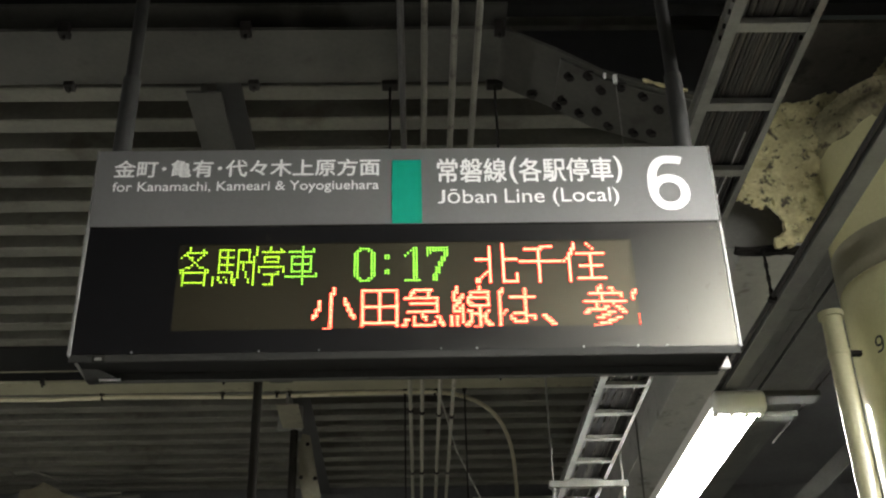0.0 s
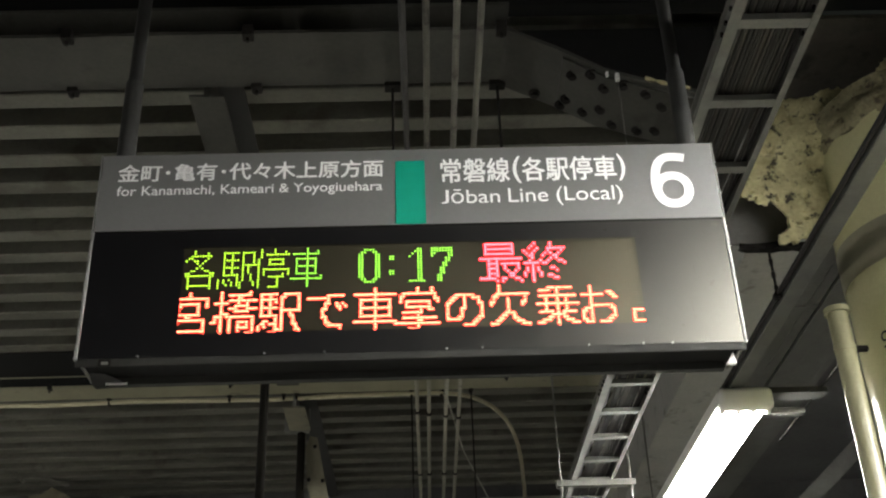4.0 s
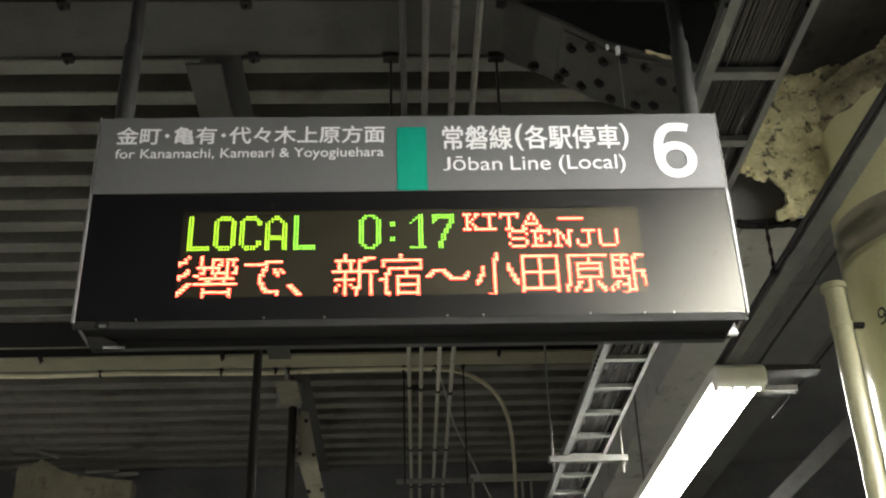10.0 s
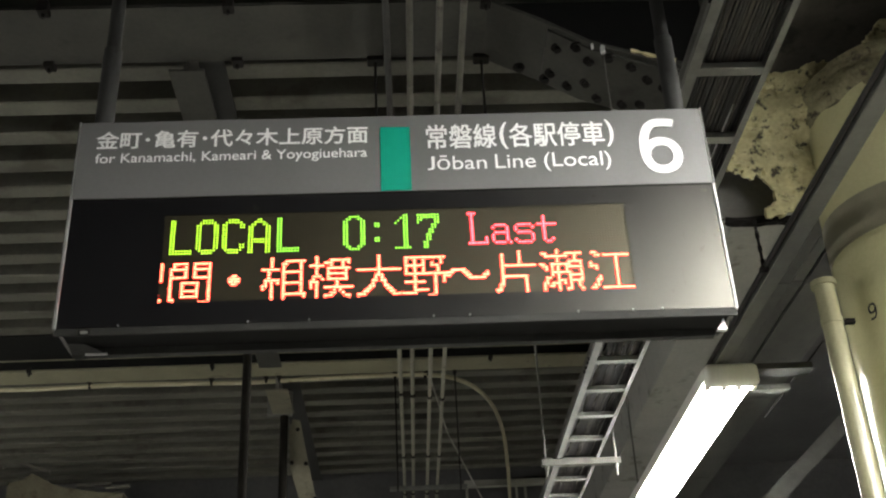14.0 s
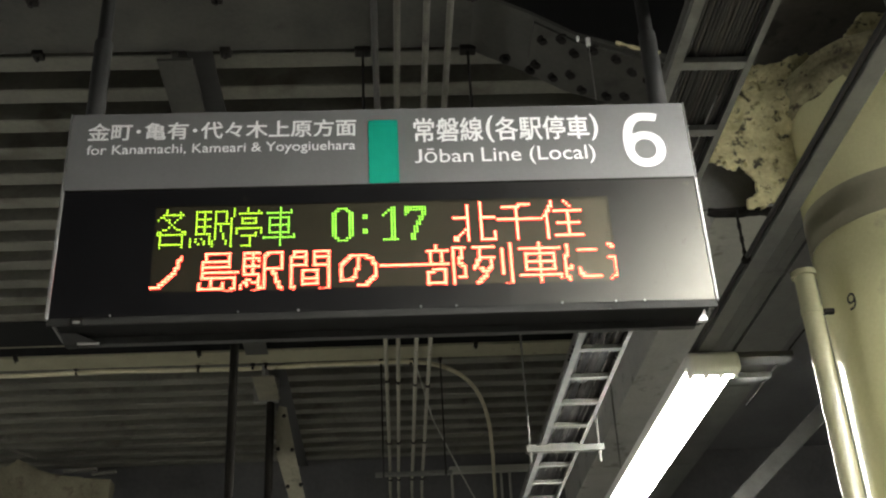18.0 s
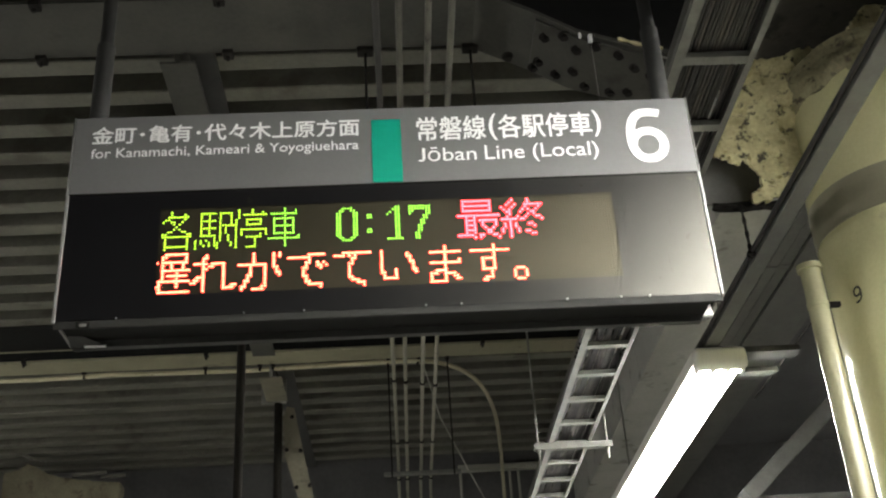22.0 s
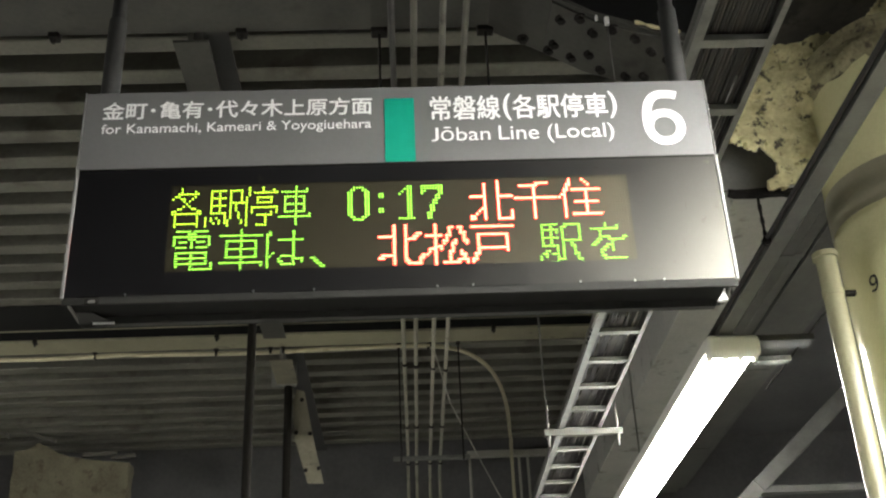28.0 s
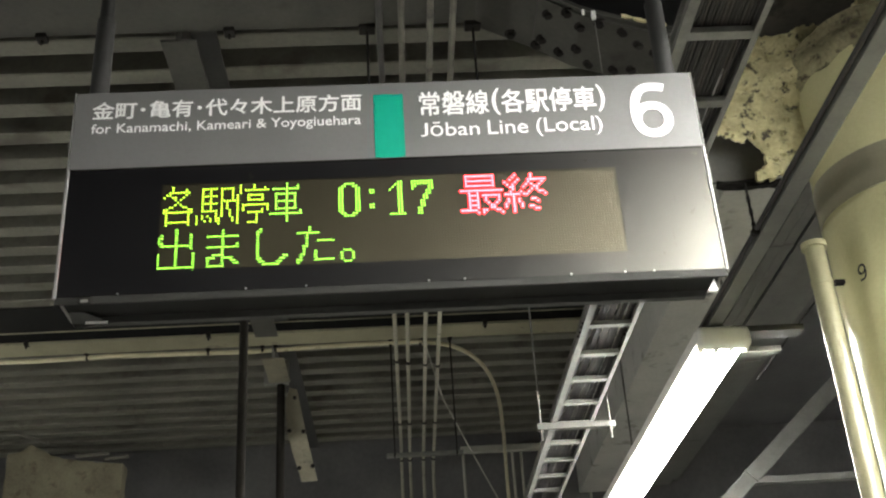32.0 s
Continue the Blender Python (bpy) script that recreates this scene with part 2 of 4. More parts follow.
# First of each pair: a weak lens glow that imitates bloom round lit diodes.
LED_GREEN = (glow("led_green_halo", (0.3, 1.0, 0.06), 0.16), glow("led_green", (0.36, 1.0, 0.07), 2.3))
LED_LIME = (glow("led_lime_halo", (0.5, 1.0, 0.03), 0.14), glow("led_lime", (0.54, 1.0, 0.045), 2.2))
LED_ORANGE = (glow("led_orange_halo", (1.0, 0.03, 0.02), 1.35), glow("led_orange", (1.0, 0.1, 0.05), 17.0))
LED_RED = (glow("led_red_halo", (1.0, 0.018, 0.034), 1.3), glow("led_red", (1.0, 0.048, 0.062), 12.0))


# ---- building helpers ----
def mesh_of(bm, name, material, smooth=False):
    me = bpy.data.meshes.new(name)
    bm.to_mesh(me)
    bm.free()
    if smooth:
        for p in me.polygons:
            p.use_smooth = True
        me.set_sharp_from_angle(angle=radians(35))
    me.materials.append(material)
    return me


def part(name, bm, material, parent, label="", smooth=False, at=None):
    ob = new(name, mesh_of(bm, name, material, smooth))
    ob.parent = parent
    if at is not None:
        ob.location = at
    return tagged(ob, label)


def thing(name, label, category, at=(0, 0, 0), group="", kind=""):
    ob = new(name)
    ob.empty_display_size = 0.1
    ob.location = at
    return tagged(ob, label, category, group, kind)


def box(bm, x0, x1, y0, y1, z0, z1, bevel=0.0):
    vs = [bm.verts.new((x, y, z)) for x in (x0, x1) for y in (y0, y1) for z in (z0, z1)]
    fs = [bm.faces.new([vs[i] for i in f]) for f in ((0, 1, 3, 2), (4, 6, 7, 5), (0, 4, 5, 1), (2, 3, 7, 6), (0, 2, 6, 4), (1, 5, 7, 3))]
    if bevel:
        es = list({e for f in fs for e in f.edges})
        bmesh.ops.bevel(bm, geom=es, offset=bevel, segments=2 if bevel < 0.03 else 5, affect="EDGES", profile=0.5)
    return bm


def new_box(*a, bevel=0.0):
    return box(bmesh.new(), *a, bevel=bevel)


def rod(bm, p, q, r, seg=12, r2=None, cap=True):
    p, q = Vector(p), Vector(q)
    d = (q - p)
    turn = d.to_track_quat("Z", "Y").to_matrix()
    r2 = r if r2 is None else r2
    a = [bm.verts.new(p + turn @ Vector((r * math.cos(k * math.tau / seg), r * math.sin(k * math.tau / seg), 0))) for k in range(seg)]
    b = [bm.verts.new(q + turn @ Vector((r2 * math.cos(k * math.tau / seg), r2 * math.sin(k * math.tau / seg), 0))) for k in range(seg)]
    for k in range(seg):
        bm.faces.new((a[k], a[(k + 1) % seg], b[(k + 1) % seg], b[k]))
    if cap:
        bm.faces.new(a[::-1])
        bm.faces.new(b)
    return bm


def new_rod(p, q, r, seg=12, r2=None):
    return rod(bmesh.new(), p, q, r, seg, r2)


def pipe_along(bm, pts, r, seg=8):
    """A bent pipe: rings set along the points."""
    pts = [Vector(p) for p in pts]
    rings = []
    for i, p in enumerate(pts):
        d = (pts[min(i + 1, len(pts) - 1)] - pts[max(i - 1, 0)]).normalized()
        side = d.cross(Vector((0, 0, 1)) if abs(d.z) < 0.9 else Vector((1, 0, 0))).normalized()
        up = side.cross(d)
        rings.append([bm.verts.new(p + r * (math.cos(k * math.tau / seg) * side + math.sin(k * math.tau / seg) * up)) for k in range(seg)])
    for a, b in zip(rings, rings[1:]):
        for k in range(seg):
            bm.faces.new((a[k], a[(k + 1) % seg], b[(k + 1) % seg], b[k]))
    bm.faces.new(rings[0][::-1])
    bm.faces.new(rings[-1])
    bmesh.ops.recalc_face_normals(bm, faces=bm.faces)
    return bm


def bezier(p0, p1, p2, p3, n=12):
    out = []
    for i in range(n + 1):
        t = i / n
        a, b, c, d = (1 - t) ** 3, 3 * t * (1 - t) ** 2, 3 * t * t * (1 - t), t ** 3
        out.append(a * Vector(p0) + b * Vector(p1) + c * Vector(p2) + d * Vector(p3))
    return out


def bolt(bm, p, r, h, axis="y-"):
    """A hexagon head on its washer, standing out along the axis."""
    d = {"y-": Vector((0, -1, 0)), "z-": Vector((0, 0, -1)), "x-": Vector((-1, 0, 0))}[axis] if isinstance(axis, str) else Vector(axis)
    p = Vector(p)
    rod(bm, p, p + d * h * 0.25, r * 1.5, 12)
    rod(bm, p + d * h * 0.25, p + d * h, r, 6)
    return bm


# ---- lettering ----
def text_mesh(body, size, bold=0.0, extrude=0.0):
    """A line of writing as a mesh lying in x and y. Each character's faces carry its own material index."""
    cu = bpy.data.curves.new("writing", "FONT")
    cu.body, cu.size, cu.offset, cu.extrude = body, size, bold, extrude
    cu.resolution_u = 6
    for i in range(len(body)):
        cu.materials.append(None)
        cu.body_format[i].material_index = i
    ob = bpy.data.objects.new("writing", cu)
    scene.collection.objects.link(ob)
    me = bpy.data.meshes.new_from_object(ob.evaluated_get(bpy.context.evaluated_depsgraph_get()))
    bpy.data.objects.remove(ob)
    bpy.data.curves.remove(cu)
    co = np.empty(len(me.vertices) * 3)
    me.vertices.foreach_get("co", co)
    return me, co.reshape(-1, 3)


def sign_text(name, body, x0, x1, z0, z1, parent, material, bold=0.0, label="", y=-0.002):
    """Writing on the sign's face, filling the given width and height: one part, with a mesh under it for each character."""
    me, co = text_mesh(body, 0.1, max(0.0, bold), extrude=0.0004)
    lo, hi = co.min(0), co.max(0)
    out = np.empty_like(co)
    out[:, 0] = x0 + (co[:, 0] - lo[0]) * (x1 - x0) / (hi[0] - lo[0])
    out[:, 2] = z0 + (co[:, 1] - lo[1]) * (z1 - z0) / (hi[1] - lo[1])
    out[:, 1] = y - co[:, 2]
    chars = {}
    for f in me.polygons:
        chars.setdefault(f.material_index, []).append(tuple(f.vertices))
    bpy.data.meshes.remove(me)
    line = thing(name, label, "")
    line.parent = parent
    # A heavier weight: the outline laid over itself, each time shifted by a hair.
    shifts = ((0, 0), (0.0011, 0), (-0.0011, 0), (0, 0.0009), (0, -0.0009)) if bold < 0 else ((0, 0),)
    for faces in chars.values():
        used = sorted({i for f in faces for i in f})
        at = {i: n for n, i in enumerate(used)}
        vs, fs = [], []
        for k, (dx, dz) in enumerate(shifts):
            n = len(vs)
            vs += [(out[i, 0] + dx, out[i, 1] - 0.0001 * k, out[i, 2] + dz) for i in used]
            fs += [tuple(n + at[i] for i in f) for f in faces]
        mesh = bpy.data.meshes.new("letter")
        mesh.from_pydata(vs, [], fs)
        mesh.materials.append(material)
        new("letter", mesh).parent = line
    return line


def stroke(pts, width, thick=0.0008):
    """A brush stroke of even width along points in x and z, facing the viewer."""
    bm = bmesh.new()
    pts = [Vector(q) for q in pts]
    front, back = [], []
    for i, q in enumerate(pts):
        d = (pts[min(i + 1, len(pts) - 1)] - pts[max(i - 1, 0)]).normalized()
        n = Vector((-d.z, 0, d.x)) * width / 2
        front.append([bm.verts.new(q + k * n + Vector((0, -thick, 0))) for k in (-1, 1)])
        back.append([bm.verts.new(q + k * n) for k in (-1, 1)])
    for i in range(len(pts) - 1):
        bm.faces.new((front[i][0], front[i][1], front[i + 1][1], front[i + 1][0]))
        for k in (0, 1):
            bm.faces.new((front[i][k], front[i + 1][k], back[i + 1][k], back[i][k]))
    return bm


SIX = (((0.6, 0.905), (0.53, 0.927), (0.44, 0.9325), (0.36, 0.9325)), ((0.36, 0.9325), (0.17, 0.9325), (0.0675, 0.75), (0.0675, 0.45)),
       ((0.0675, 0.45), (0.0675, 0.2), (0.16, 0.0675), (0.335, 0.0675)), ((0.335, 0.0675), (0.49, 0.0675), (0.6025, 0.17), (0.6025, 0.325)),
       ((0.6025, 0.325), (0.6025, 0.475), (0.5, 0.58), (0.345, 0.58)), ((0.345, 0.58), (0.2, 0.58), (0.09, 0.47), (0.085, 0.33)))


def six_points(height):
    out = []
    for seg in SIX:
        out += bezier(*[(x * height * 0.94, 0, z * height) for x, z in seg], 12)[(1 if out else 0):]
    return [q + Vector((0, -0.000006 * i, 0)) for i, q in enumerate(out)]


def glyph_cover(ch, cols, rows, sub=6, bold=0.0):
    """How far a character of the built-in font covers each dot of a grid, on a finer grid of its own."""
    me, co = text_mesh(ch, 1.0, bold)
    me.calc_loop_triangles()
    tri = np.array([t.vertices[:] for t in me.loop_triangles])
    bpy.data.meshes.remove(me)
    return co[:, :2], tri


def cover(co, tri, cols, rows, sub, box4):
    """Coverage of each dot when the box (x0, y0, x1, y1) of the character is laid on the grid."""
    x0, y0, x1, y1 = box4
    W, H = cols * sub, rows * sub
    p = np.column_stack(((co[:, 0] - x0) / (x1 - x0) * W, (co[:, 1] - y0) / (y1 - y0) * H))
    img = np.zeros((H, W), bool)
    for a, b, c in p[tri]:
        lo = np.floor(np.minimum(np.minimum(a, b), c)).astype(int).clip(0)
        hi = np.ceil(np.maximum(np.maximum(a, b), c)).astype(int)
        hx, hy = min(hi[0], W), min(hi[1], H)
        if hx <= lo[0] or hy <= lo[1]:
            continue
        gx, gy = np.meshgrid(np.arange(lo[0], hx) + 0.5, np.arange(lo[1], hy) + 0.5)
        s = [(q[0] - o[0]) * (gy - o[1]) - (q[1] - o[1]) * (gx - o[0]) for o, q in ((a, b), (b, c), (c, a))]
        inside = ((s[0] >= 0) & (s[1] >= 0) & (s[2] >= 0)) | ((s[0] <= 0) & (s[1] <= 0) & (s[2] <= 0))
        img[lo[1]:hy, lo[0]:hx] |= inside
    return img


def thinned(lit):
    """Strokes two dots wide are pared to one dot, as on a display's own typeface."""
    lit = set(lit)
    around = ((0, 1), (1, 1), (1, 0), (1, -1), (0, -1), (-1, -1), (-1, 0), (-1, 1))
    for _ in range(3):
        for half in (0, 1):
            gone = []
            for x, y in sorted(lit):
                p = [(x + dx, y + dy) in lit for dx, dy in around]
                n, turns = sum(p), sum(1 for k in range(8) if not p[k] and p[(k + 1) % 8])
                if not (3 <= n <= 6 and turns == 1):
                    continue
                up, right_, down, left_ = p[0], p[2], p[4], p[6]
                if (half == 0 and not (up and right_ and down) and not (right_ and down and left_)) or (half == 1 and not (up and right_ and left_) and not (up and down and left_)):
                    gone.append((x, y))
            for q in gone:
                x, y = q
                p = [(x + dx, y + dy) in lit for dx, dy in around]
                if sum(p) >= 3 and sum(1 for k in range(8) if not p[k] and p[(k + 1) % 8]) == 1:
                    lit.discard(q)
    return sorted(lit)


def dots_of(ch, cols=16, rows=16, cut=0.42, thin=True):
    """The dots that show a character: the lay of the outline on the grid whose strokes fall most cleanly on whole dots."""
    co, tri = glyph_cover(ch, cols, rows)
    sub = 8
    fx0, fy0, fx1, fy1 = 0.02, -0.08, 0.98, 0.855
    w, h = cols, rows
    ux, uy = (fx1 - fx0) / w, (fy1 - fy0) / h
    img = cover(co, tri, cols + 2, rows + 2, sub, (fx0 - ux, fy0 - uy, fx0 - ux + ux * (cols + 2), fy0 - uy + uy * (rows + 2)))
    # Each axis picks its own offset, by how sharply the sums of rows and columns stand out.
    best = None
    for oy in range(sub - 5, sub + 6):
        for ox in range(sub - 5, sub + 6):
            c = img[oy:oy + rows * sub, ox:ox + cols * sub].reshape(rows, sub, cols, sub).mean((1, 3))
            score = (c * c).sum() / max(c.sum(), 1e-6) + 0.0 * ox
            edge = img.sum() - img[oy:oy + rows * sub, ox:ox + cols * sub].sum()
            score -= edge * 0.02
            if best is None or score > best[0]:
                best = (score, c)
    c = best[1]
    lit = [(x, y) for y in range(rows) for x in range(cols) if c[y, x] > cut]
    return thinned(lit) if thin else lit

# ---- departure board ----
PITCH = 0.00695
LED_X, LED_Z = -0.556, 2.7685
board = thing("departure_board", "grey and black hanging platform sign with a lit dot-matrix display", "departure sign")
DOT_Y, BEHIND_Y = 0.0023, 0.02

# header
part("header_panel", new_box(-0.797, 0.797, 0.0, 0.024, 3.052, 3.283, bevel=0.003), HEADER_GREY, board, "grey painted header panel")
part("colour_band", new_box(-0.036, 0.04, -0.0015, 0.001, 3.054, 3.245), LINE_GREEN, board, "green line colour band")
sign_text("destination_lettering", "金町･亀有･代々木上原方面", -0.751, -0.068, 3.198, 3.25, board, SIGN_WHITE, -1, "white lettering of the destinations")
sign_text("destination_lettering_english", "for Kanamachi, Kameari & Yoyogiuehara", -0.75, -0.07, 3.147, 3.184, board, SIGN_WHITE, 0.0004, "small white english lettering")
for body, x0, x1, z0, z1 in (("常磐線", 0.082, 0.26, 3.174, 3.247), ("(", 0.27, 0.289, 3.169, 3.251), ("各駅停車", 0.294, 0.538, 3.174, 3.247), (")", 0.544, 0.562, 3.169, 3.251)):
    sign_text("line_lettering", body, x0, x1, z0, z1, board, SIGN_WHITE, -1, "white lettering of the line's name")
for body, x0, x1, z0, z1 in (("J", 0.081, 0.1, 3.1105, 3.151), ("ōban", 0.106, 0.231, 3.1105, 3.153), ("Line", 0.253, 0.355, 3.1105, 3.153), ("(Local)", 0.377, 0.547, 3.0985, 3.155)):
    sign_text("line_lettering_english", body, x0, x1, z0, z1, board, SIGN_WHITE, 0.0, "white english lettering of the line's name")
bm = stroke(six_points(0.166), 0.0238)
bmesh.ops.translate(bm, verts=bm.verts, vec=(0.6265, -0.0012, 3.0845))
part("platform_number", bm, SIGN_WHITE, board, "large white platform number 6")

# display door with the window cut through it
WX0, WX1, WZ0, WZ1 = -0.5635, 0.5635, 2.7615, 3.0
bm = bmesh.new()
box(bm, -0.792, WX0, 0.0, 0.0004, 2.704, 3.047)
box(bm, WX1, 0.792, 0.0, 0.0004, 2.704, 3.047)
box(bm, WX0, WX1, 0.0, 0.0004, 2.704, WZ0)
box(bm, WX0, WX1, 0.0, 0.0004, WZ1, 3.047)
bmesh.ops.remove_doubles(bm, verts=bm.verts, dist=0.0005)
door = part("display_door", bm, BLACK_DOOR, board, "black satin display door with a scuffed face")
part("led_board", new_box(WX0 - 0.01, WX1 + 0.01, 0.0026, 0.009, WZ0 - 0.01, WZ1 + 0.01), LED_BOARD, board, "dark dot-matrix board")


def lamp_dot(vs, fs, x, z, y, r=0.0029, h=0.0013, core=0.62):
    """One diode: a six-sided lens standing towards the viewer, with its chip on top."""
    n = len(vs)
    for k in range(6):
        a = math.tau * (k + 0.5) / 6
        vs.append((x + r * math.cos(a), y, z + r * math.sin(a)))
    for k in range(6):
        a = math.tau * (k + 0.5) / 6
        vs.append((x + core * r * math.cos(a), y - h, z + core * r * math.sin(a)))
    for k in range(6):
        j = (k + 1) % 6
        fs.append((n + k, n + j, n + 6 + j, n + 6 + k))
    fs.append(tuple(n + 6 + k for k in range(6)))


def dot_mesh(name, dots, materials, r=0.0029, rise=1.0, h=0.0013, core=0.62):
    """Diodes joined into one character; the lens glows weakly as a bloom halo round its hot core."""
    vs, fs = [], []
    for cx, cz in dots:
        lamp_dot(vs, fs, (cx + 0.5) * PITCH, (cz + 0.5) * PITCH * rise, 0.0, r, h, core)
    me = bpy.data.meshes.new(name)
    me.from_pydata(vs, [], fs)
    me.update()
    for mat in materials:
        me.materials.append(mat)
    if len(materials) > 1:
        me.polygons.foreach_set("material_index", [1 if i % 7 == 6 else 0 for i in range(len(fs))])
    return me


unlit = new("unlit_diode_field", dot_mesh("unlit_diode_field", [(c, r) for c in range(160) for r in range(32)], (LED_OFF,), 0.0022, 1.0, 0.0002))
unlit.parent = board
unlit.location = (LED_X, 0.0026, LED_Z)
tagged(unlit, "rows of unlit dark diodes", kind="stuff")


def latin(rows):
    """Dots of a hand-set character, its rows from the top."""
    h = len(rows)
    return [(x, h - 1 - y) for y, row in enumerate(rows) for x, ch in enumerate(row) if ch == "#"]


BIG = {
    "L": ["##......"] * 12 + ["########"] * 2,
    "O": ["..####..", ".######."] + ["##....##"] * 10 + [".######.", "..####.."],
    "C": ["..####..", ".######.", "##....##", "##....##"] + ["##......"] * 6 + ["##....##", "##....##", ".######.", "..####.."],
    "A": ["...##...", "..####..", ".##..##.", "##....##", "##....##", "##....##", "##....##", "##....##", "########", "########"] + ["##....##"] * 4,
    "0": ["..####..", ".##..##."] + ["##....##"] * 10 + [".##..##.", "..####.."],
    ":": ["##", "##", "..", "..", "..", "..", "##", "##"],
    "1": ["...##.", "..###.", ".#.##.", "#..##."] + ["...##."] * 9 + ["######"],
    "7": ["########", "########", "##....##", "#.....##", ".....##.", ".....##.", "....##..", "....##..", "...##...", "...##...", "...##...", "..##....", "..##....", "..##...."],
}
SMALL = {
    "K": ["###.##.", ".#..#..", ".#.#...", ".##....", ".#.#...", ".#..#..", "###.###"],
    "I": ["#####", "..#..", "..#..", "..#..", "..#..", "..#..", "#####"],
    "T": ["#######", "#..#..#", "...#...", "...#...", "...#...", "...#...", "..###.."],
    "A": ["...#...", "..#.#..", "..#.#..", ".#...#.", ".#####.", "#.....#", "##...##"],
    "-": ["#########"],
    "S": [".#####.", "#.....#", "#......", ".#####.", "......#", "#.....#", ".#####."],
    "E": ["#######", ".#....#", ".#.#...", ".###...", ".#.#...", ".#....#", "#######"],
    "N": ["##...##", ".##..#.", ".#.#.#.", ".#.#.#.", ".#..##.", ".#..##.", "###..#."],
    "J": ["..#####", "....#..", "....#..", "....#..", "#...#..", "#...#..", ".###..."],
    "U": ["#.....#", "#.....#", "#.....#", "#.....#", "#.....#", "#.....#", ".#####."],
}
LAST = {
    "L": ["###....", ".#.....", ".#.....", ".#.....", ".#.....", ".#.....", ".#.....", ".#.....", ".#.....", ".#.....", ".#....#", ".#....#", "#######"],
    "a": [".####..", "#....#.", ".....#.", ".#####.", "#....#.", "#....#.", "#....#.", ".####.#"],
    "s": [".#####.", "#.....#", "#......", ".#####.", "......#", "......#", "#.....#", ".#####."],
    "t": ["..#....", "..#....", "..#....", "#######", "..#....", "..#....", "..#....", "..#....", "..#....", "..#..#.", "...##.."],
}
ROW_UP = 16


def legend(name, characters, material, label, r=0.0034, core=0.62):
    line = new(name)
    line.parent = board
    line.location = (LED_X, DOT_Y, LED_Z + (ROW_UP + 0.2) * PITCH)
    for dots in characters:
        ob = tagged(new("lit_character", dot_mesh("lit_character", dots, material, r, core=core)), kind="stuff")
        ob.parent = line
    return tagged(line, label)


def set_row(chars, font, starts, lift):
    return [[(x + s, y + l) for x, y in latin(font[ch])] for ch, s, l in zip(chars, starts, lift)]


KANJI = {
    "各": "...#........ ...#....#... ..########.. .##.....#... #..##..#.... ....#.#..... .....#...... ....#.#..... ..##...##... ##.......##. ###########. .#.......#.. .#.......#.. .#.......#.. .#########.. .#.......#..",
    "駅": ".............. ..######.##### ..#..#...#...# ..#..#...#...# ..######.#...# ..#..#...#...# ..#..#...##### ..######.#.#.. ..#..#...#.#.. ..#..#...#.#.. ..######.#..#. .......#.#..#. #.#.#..#.#..#. #.#..#.##....# #..#.#.##....# #.......#.....",
    "停": "..#....#..... ..#....#...#. ..#.######### ..#.......... .#...######.. .#...#....#.. ##...######.. .#........... .#.########## .#.#........# .#.#......#.# .#...######.. .#......#.... .#......#.... .#......#.... .#...####....",
    "車": "......#..... ......#...#. .##########. ......#..... ..########.. ..#...#..#.. ..#...#..#.. ..########.. ..#...#..#.. ..#...#..#.. ..########.. ......#....# ############ ......#..... ......#..... ......#.....",
    "北": "..........#..... .....#....#..... .....#....#..... .....#....#..... .....#....#..... .....#....#..... ######....###### .....#....#..... .....#....#..... .....#....#..... .....#....#..... ....##....#..... ...#.#....#....# ..#..#....#....# ##...#....#....# ##...#....######",
    "千": "................ ........#####... ..#######....... .......#........ .......#........ .......#........ .......#........ ################ .......#........ .......#........ .......#........ .......#........ .......#........ .......#........ .......#........ .......#........",
    "住": "....#....#...... ....#.....#..... ...##......#.... ...#............ ..##.########### ..#.......#..... .##.......#..... #.#.......#..... ..#.......#..... ..#...#########. ..#.......#..... ..#.......#..... ..#.......#..... ..#.......#..... ..#..########### ..#.............",
    "最": "..###########... ..#.........#... ..###########... ..#.........#... ..###########... ................ ################ ...#..#......... ...####.#######. ...#..#..#....#. ...####..#....#. ...#..#...#..#.. ...####....##... ...#..#....##... ######..##...##. ......#.#......#",
    "終": "....#.....#..... ...#......#..... ..#..#...####### #...#....#....#. .#.#....#.#..#.. ..##...#...##... ...#......#.#... ..#...#..#...##. ######.##......# ...#............ .#.#.#....##.... .#.#.#......#... #..#..#......... #..#..#..##..... ...#.......##... ...#............",
}


def set_kanji(body, starts):
    return [[(x * 0.955 + s, y) for x, y in latin(KANJI[ch].split())] for ch, s in zip(body, starts)]


kind_a = set_kanji("各駅停", (-0.4, 11.1, 24.3))
kind_b = set_kanji("車", (36.8,))
jp_service = legend("service_legend", kind_a, LED_LIME, "yellow-green lit characters of the service")
jp_service_end = legend("service_legend", kind_b, LED_GREEN, "green lit character of the service")
clock_time = legend("time_legend", set_row("0:17", BIG, (61, 72, 79, 87), (1, 4, 1, 1)), LED_GREEN, "green lit departure time 0:17")
jp_place = legend("destination_legend", set_kanji("北千住", (104.3, 120, 135.7)), LED_ORANGE, "orange-red lit destination characters", 0.005, 0.56)
jp_last = legend("last_train_legend", set_kanji("最終", (104.3, 120)), LED_RED, "red lit characters for the last train", 0.0057, 0.5)
en_service = legend("service_legend_english", set_row("LOCA", BIG, (1, 10, 19, 28), (1,) * 4), LED_LIME, "yellow-green lit letters LOCAL")
en_service_end = legend("service_legend_english", set_row("L", BIG, (38,), (1,)), LED_GREEN, "green lit letter of LOCAL")
